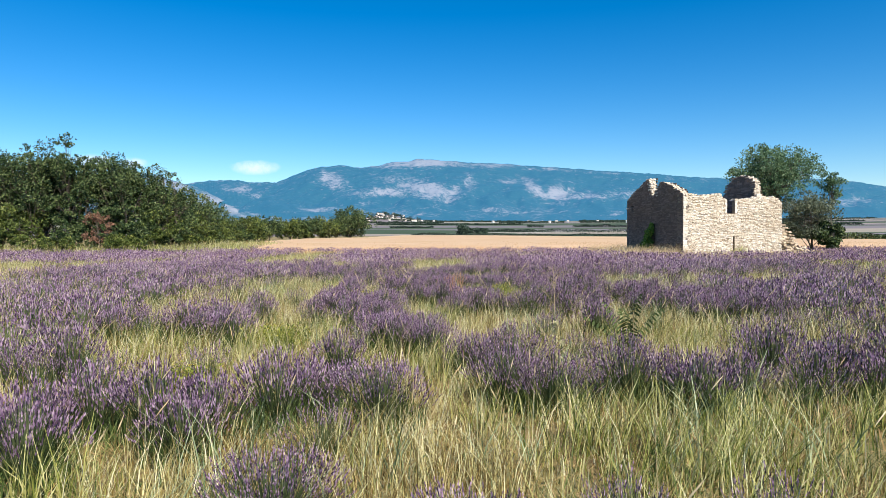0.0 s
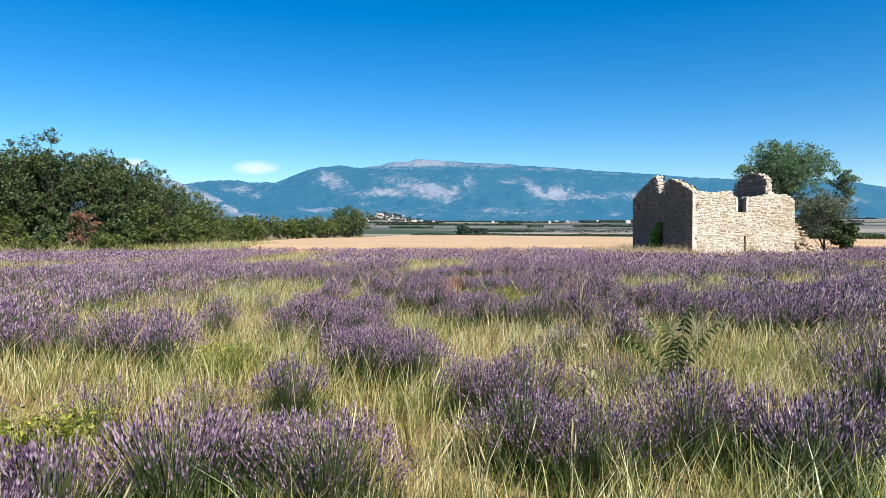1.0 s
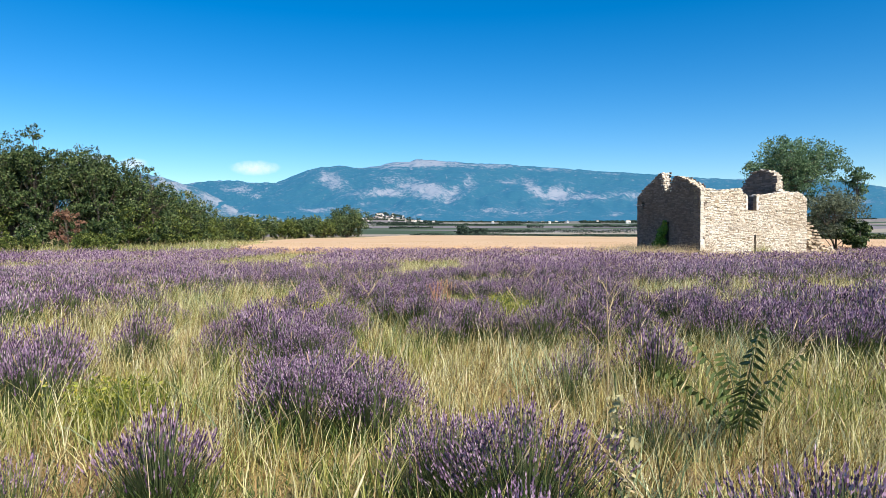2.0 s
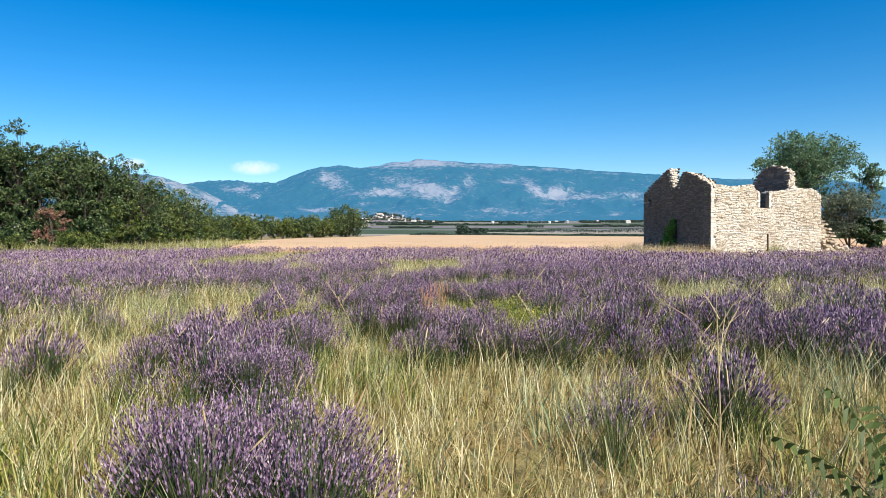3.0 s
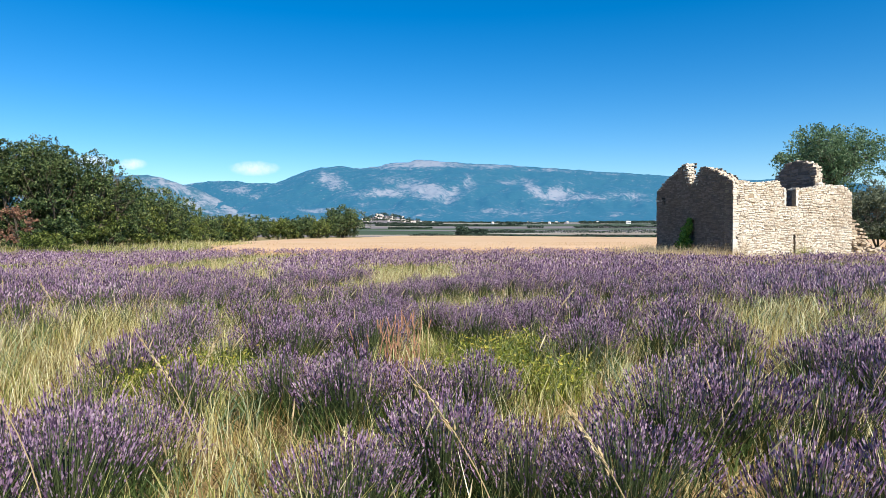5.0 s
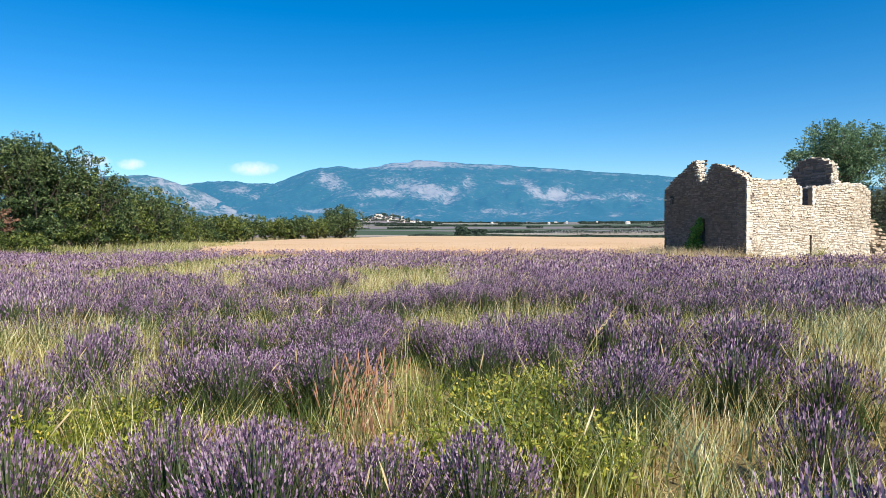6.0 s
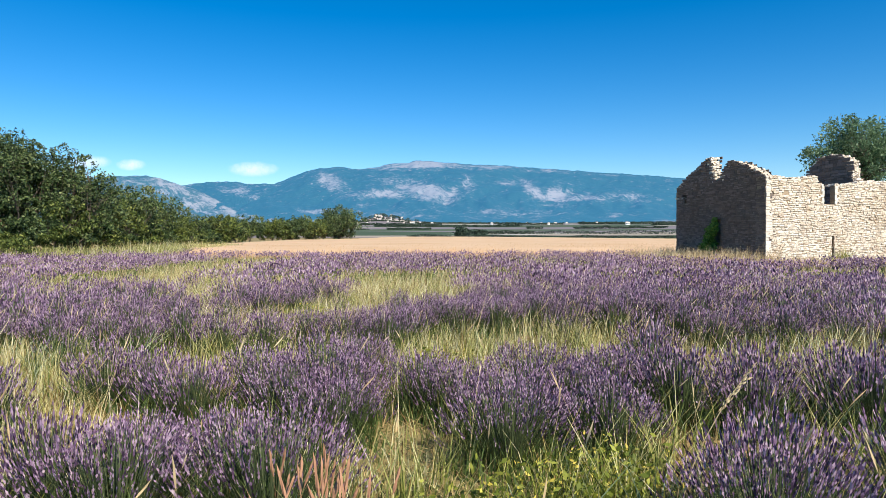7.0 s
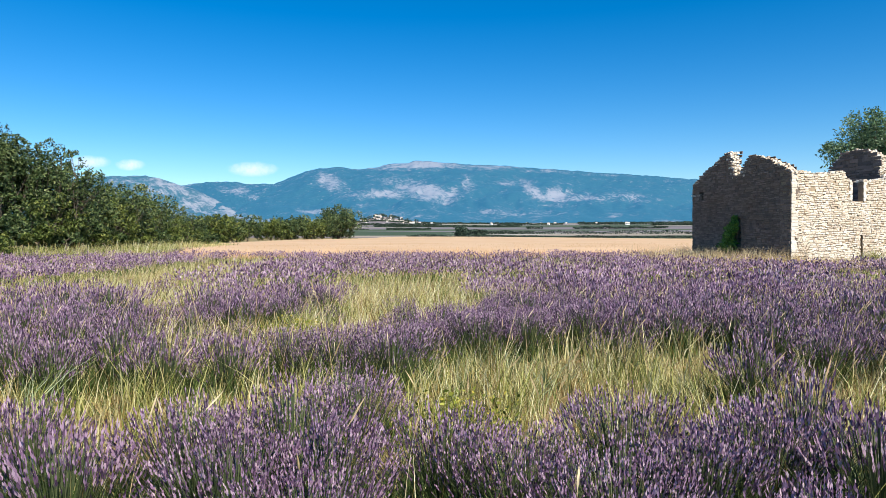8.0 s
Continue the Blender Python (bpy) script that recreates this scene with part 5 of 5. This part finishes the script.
def stalk_clump(x, y, n, high, seed, spread=0.2):
    rng = np.random.default_rng(seed)
    w = tagged(new("rusty_stalks"), "clump of rust-brown dried stalks between lavender bushes", "weed")
    w.matrix_world = pose(x, y, float(height(x, y)))
    p = rng.normal(size=(n, 2)) * spread
    st = blades(p[:, 0], p[:, 1], np.zeros(n), high * rng.uniform(0.5, 1.1, n), 0.0045 * np.ones(n), rng.uniform(0.05, 0.3, n), rng, 3, (0.03, 0))
    tips = st[0].reshape(n, -1, 3)
    ax = tips[:, -1] - tips[:, -3]
    ax /= np.linalg.norm(ax, axis=1)[:, None]
    hd = spikes(tips[:, -1] - ax * 0.10, ax, rng.uniform(0.08, 0.14, n), 0.0098 * np.ones(n), rng, (0.1, 0.5, 0.4, 0.5, 0.0), 4)
    heads = hd[0].reshape(n, -1, 3)
    ring = np.array([[4 * a + b, 4 * a + (b + 1) % 4, 4 * a + 4 + (b + 1) % 4, 4 * a + 4 + b] for a in range(4) for b in range(4)])
    ribbon = np.array([[2 * k, 2 * k + 1, 2 * k + 3, 2 * k + 2] for k in range(3)])
    for k in range(n):
        stalk = part("stalk", mesh_np("stalk", tips[k], ribbon, M_RUST), None, w)
        part("seed_plume", mesh_np("seed_plume", heads[k], ring, M_RUST), None, stalk)


stalk_clump(0.24, 11.68, 46, 0.52, 6, 0.11)
stalk_clump(0.15, 12.2, 16, 0.46, 7, 0.08)


def yellow_herb(x, y, wide, seed):
    """A low patch of yellow-flowered herb: leafy stems and small bright heads."""
    rng = np.random.default_rng(seed)
    w = tagged(new("yellow_flowering_herb"), "low yellow-green herb with small yellow flowers beside lavender", "weed", "yellow-flowered herbs")
    w.matrix_world = pose(x, y, float(height(x, y)))
    n = 260
    p = rng.normal(size=(n, 2)) * wide * 0.5
    h = rng.uniform(0.12, 0.30, n)
    z = np.zeros(n)
    v, f = blades(p[:, 0], p[:, 1], z, h, 0.006 * np.ones(n), rng.uniform(0.1, 0.4, n), rng, 2, (0.0, 0.0))
    tip = v.reshape(n, -1, 3)[:, -1]
    tagged(part("stem_mass", mesh_np("stem_mass", v, f, M_HERB), None, w), kind="stuff")
    v, f = leaf_quads(np.concatenate([tip - rng.random((n, 1)) * np.array([0, 0, 1]) * h[:, None] * 0.6 + rng.normal(size=(n, 3)) * 0.012 for _ in range(3)]), 0.016, rng)
    tagged(part("foliage", mesh_np("foliage", v, f, M_HERB), None, w), kind="stuff")
    k = rng.random(n) < 0.2
    v, f = leaf_quads(np.concatenate([tip[k] + rng.normal(size=(k.sum(), 3)) * 0.008 for _ in range(3)]), 0.0095, rng)
    tagged(part("bloom", mesh_np("bloom", v, f, M_YELLOW), None, w, "small bright yellow flower heads"), kind="stuff")


for k, (x, y, wide) in enumerate(((0.95, 11.75, 0.32), (1.2, 11.45, 0.3), (0.8, 12.3, 0.34), (1.15, 12.6, 0.3), (0.6, 11.35, 0.26), (-1.2, 12.0, 0.3), (-1.5, 11.6, 0.3), (-1.75, 7.0, 0.28), (-2.0, 4.9, 0.3), (-1.0, 17.9, 0.3), (0.5, 14.9, 0.25))):
    yellow_herb(x, y, wide, 90 + k)


def oat_stalk(x, y, high, lean, turn, seed):
    """A single tall seeding grass: thin culm, drooping pale ear."""
    rng = np.random.default_rng(seed)
    w = tagged(new("oat_stalk"), "tall straw-pale grass stalk with a drooping ear", "grass stalk", "tall grass stalks")
    w.matrix_world = pose(x, y, float(height(x, y)), 0, 0, turn)
    pts = [(lean * high * t ** 2.2, 0.01 * math.sin(5 * t), high * (t - 0.12 * lean * t ** 3)) for t in np.linspace(0, 1, 9)]
    v, f = tube(pts, [0.0028 - 0.0002 * k for k in range(9)], 4)
    part("culm", mesh_np("culm", v, np.array(f), M_STALK), None, w)
    a, b = np.array(pts[-3]), np.array(pts[-1])
    d = (b - a) / np.linalg.norm(b - a)
    k = 22
    at = a + np.outer(np.linspace(0, 0.17, k), d) + rng.normal(size=(k, 3)) * 0.004
    ax = np.repeat(d[None], k, 0) + rng.normal(size=(k, 3)) * 0.25
    ax /= np.linalg.norm(ax, axis=1)[:, None]
    hv, hf = bipyramids(at, ax, 0.022 * np.ones(k), 0.0042 * np.ones(k), rng)
    tagged(part("ear", mesh_np("ear", hv, hf, M_STALK), None, w), kind="stuff")


for k, (x, y, h, l) in enumerate(((-1.25, 9.2, 0.72, -0.35), (-0.72, 9.2, 0.75, -0.30), (-1.15, 9.7, 0.68, -0.25), (-0.35, 9.6, 0.72, -0.4), (0.72, 8.9, 0.74, -0.45), (1.05, 8.6, 0.7, -0.4), (-0.65, 10.0, 0.7, 0.3),
                                  (-0.35, 16.1, 0.75, -0.2), (-1.45, 16.7, 0.72, -0.2), (-2.0, 16.4, 0.7, 0.25), (0.75, 17.5, 0.74, -0.25), (1.7, 6.0, 0.74, 0.3), (-1.9, 5.4, 0.7, 0.3), (0.9, 4.6, 0.66, -0.5), (2.3, 5.2, 0.7, -0.4), (1.3, 12.2, 0.72, 0.35), (-2.6, 12.6, 0.74, -0.3), (2.6, 10.4, 0.7, 0.4))):
    oat_stalk(x, y, h, l, 20 * math.sin(k * 2.1), 60 + k)


# ---- the plain ----
def far_hedge(pts, n, high, size, seed, label):
    """A line of far trees: many clumps of leaves along a line."""
    rng = np.random.default_rng(seed)
    t = rng.random(n)
    xs = np.interp(t, np.linspace(0, 1, len(pts)), [p[0] for p in pts])
    ys = np.interp(t, np.linspace(0, 1, len(pts)), [p[1] for p in pts])
    hh = high * (0.55 + 0.45 * np.array([noise.noise(Vector((x * 0.09, y * 0.03, seed))) for x, y in zip(xs, ys)]))
    z = height(xs, ys) + np.abs(hh) * rng.random(n) ** 0.8
    if ys.min() > 600:
        keep = np.array([noise.noise(Vector((x * 9 / y, y * 0.004, seed))) > -0.12 for x, y in zip(xs, ys)])
        xs, ys, z, n = xs[keep], ys[keep], z[keep], int(keep.sum())
    c = np.stack([xs + rng.normal(size=n) * size, ys + rng.normal(size=n) * size * 2, z], -1)
    v, f = leaf_quads(c, size, rng)
    return tagged(new("far_trees", mesh_np("far_trees", v, f, M_OAK if ys.min() < 200 else M_FAR)), label, "trees", kind="stuff")


FAR = "distant dark line of trees across the plain"
far_hedge([(-14, 300), (60, 290), (150, 270)], 7000, 1.9, 0.32, 1, FAR)
far_hedge([(10, 420), (60, 430), (160, 400), (230, 395)], 7000, 3.2, 0.45, 2, FAR)
far_hedge([(58, 130), (75, 125), (110, 130)], 9000, 2.6, 0.2, 3, "low dark hedge beyond the wheat")
far_hedge([(-200, 640), (-60, 620), (-10, 640)], 3000, 3.0, 0.7, 4, FAR)
far_hedge([(90, 700), (260, 690), (420, 660)], 7000, 4, 0.8, 10, FAR)
far_hedge([(-100, 1000), (0, 980), (160, 1010)], 6000, 4, 1.1, 5, FAR)
far_hedge([(350, 1100), (500, 1120), (800, 1060)], 8000, 5, 1.2, 11, FAR)
far_hedge([(-450, 1500), (0, 1460), (450, 1500), (1100, 1440)], 11000, 6, 1.8, 6, FAR)
far_hedge([(-600, 2200), (0, 2150), (700, 2200), (1500, 2150)], 14000, 7, 2.2, 7, FAR)
far_hedge([(8, 330), (14, 332)], 1100, 8, 0.7, 8, "small clump of distant trees")
far_hedge([(18, 360), (24, 362)], 800, 6, 0.7, 9, "small clump of distant trees")


def village_trees():
    """Dark crowns among the houses on the village's hill."""
    rng = np.random.default_rng(23)
    c = []
    for _ in range(110):
        x, y, r = rng.normal(-200, 48), rng.uniform(2180, 2290), rng.uniform(2.5, 5)
        k = 40
        p = rng.normal(size=(k, 3)) * r * 0.5
        c.append(p + np.array([x, y, float(height(x, y)) + r * 0.7]))
    v, f = leaf_quads(np.concatenate(c), 1.5, rng)
    tagged(new("far_trees", mesh_np("far_trees", v, f, M_FAR)), "dark trees between the houses of a far village", "trees", kind="stuff")


village_trees()


def village():
    rng = np.random.default_rng(17)
    m_wall, n, l, b = material("village_plaster", 0.9)
    f = tex_noise(n, l, coords(n, l), 0.4, 4)
    r = ramp(n, [(0.3, (0.74, 0.73, 0.70)), (0.7, (0.84, 0.83, 0.81))])
    l.new(f, r.inputs[0])
    l.new(r.outputs[0], b.inputs["Base Color"])
    m_roof, n, l, b = material("clay_roof", 0.9)
    f = tex_noise(n, l, coords(n, l), 0.8, 4)
    r = ramp(n, [(0.3, (0.52, 0.43, 0.36)), (0.7, (0.66, 0.58, 0.51))])
    l.new(f, r.inputs[0])
    l.new(r.outputs[0], b.inputs["Base Color"])
    m_dark, n, l, b = material("window_dark", 0.4)
    b.inputs["Base Color"].default_value = (0.04, 0.045, 0.05, 1)
    spots = [(float(rng.normal(-205, 34)), float(rng.uniform(2170, 2300))) for _ in range(20)] + [(float(rng.uniform(-290, 20)), float(rng.uniform(2050, 2200))) for _ in range(14)] + [(float(rng.uniform(120, 600)), float(rng.uniform(1300, 1900))) for _ in range(10)]
    lift = 0.0
    for x, y in spots:
        w, dp, h = rng.uniform(3.6, 6.5), rng.uniform(5, 7), rng.uniform(2.4, 3.8)
        house = tagged(new("village_house"), "small pale house with a clay roof on the far plain", "house", "village houses")
        house.matrix_world = pose(x, y, float(height(x, y)), 0, 0, float(rng.uniform(-25, 25)))
        bm = bmesh.new()
        bmesh.ops.create_cube(bm, size=1, matrix=Matrix.Translation((0, 0, h / 2 - 1)) @ Matrix.Diagonal((w, dp, h + 2, 1)))
        part("wall", bm, m_wall, house)
        bm = bmesh.new()
        e = [bm.verts.new(p) for p in ((-w * .54, -dp * .56, lift + h), (w * .54, -dp * .56, lift + h), (w * .54, dp * .56, lift + h), (-w * .54, dp * .56, lift + h), (-w * .54, 0, lift + h + 2.4), (w * .54, 0, lift + h + 2.4))]
        for q in ((0, 1, 5, 4), (2, 3, 4, 5), (0, 4, 3), (1, 2, 5), (3, 2, 1, 0)):
            bm.faces.new([e[k] for k in q])
        part("roof", bm, m_roof, house)
        for k in (-0.25, 0.25):
            bm = bmesh.new()
            bmesh.ops.create_cube(bm, size=1, matrix=Matrix.Translation((k * w, -dp / 2 - 0.05, lift + h * 0.62)) @ Matrix.Diagonal((1.2, 0.2, 1.6, 1)))
            part("window", bm, m_dark, house)


village()
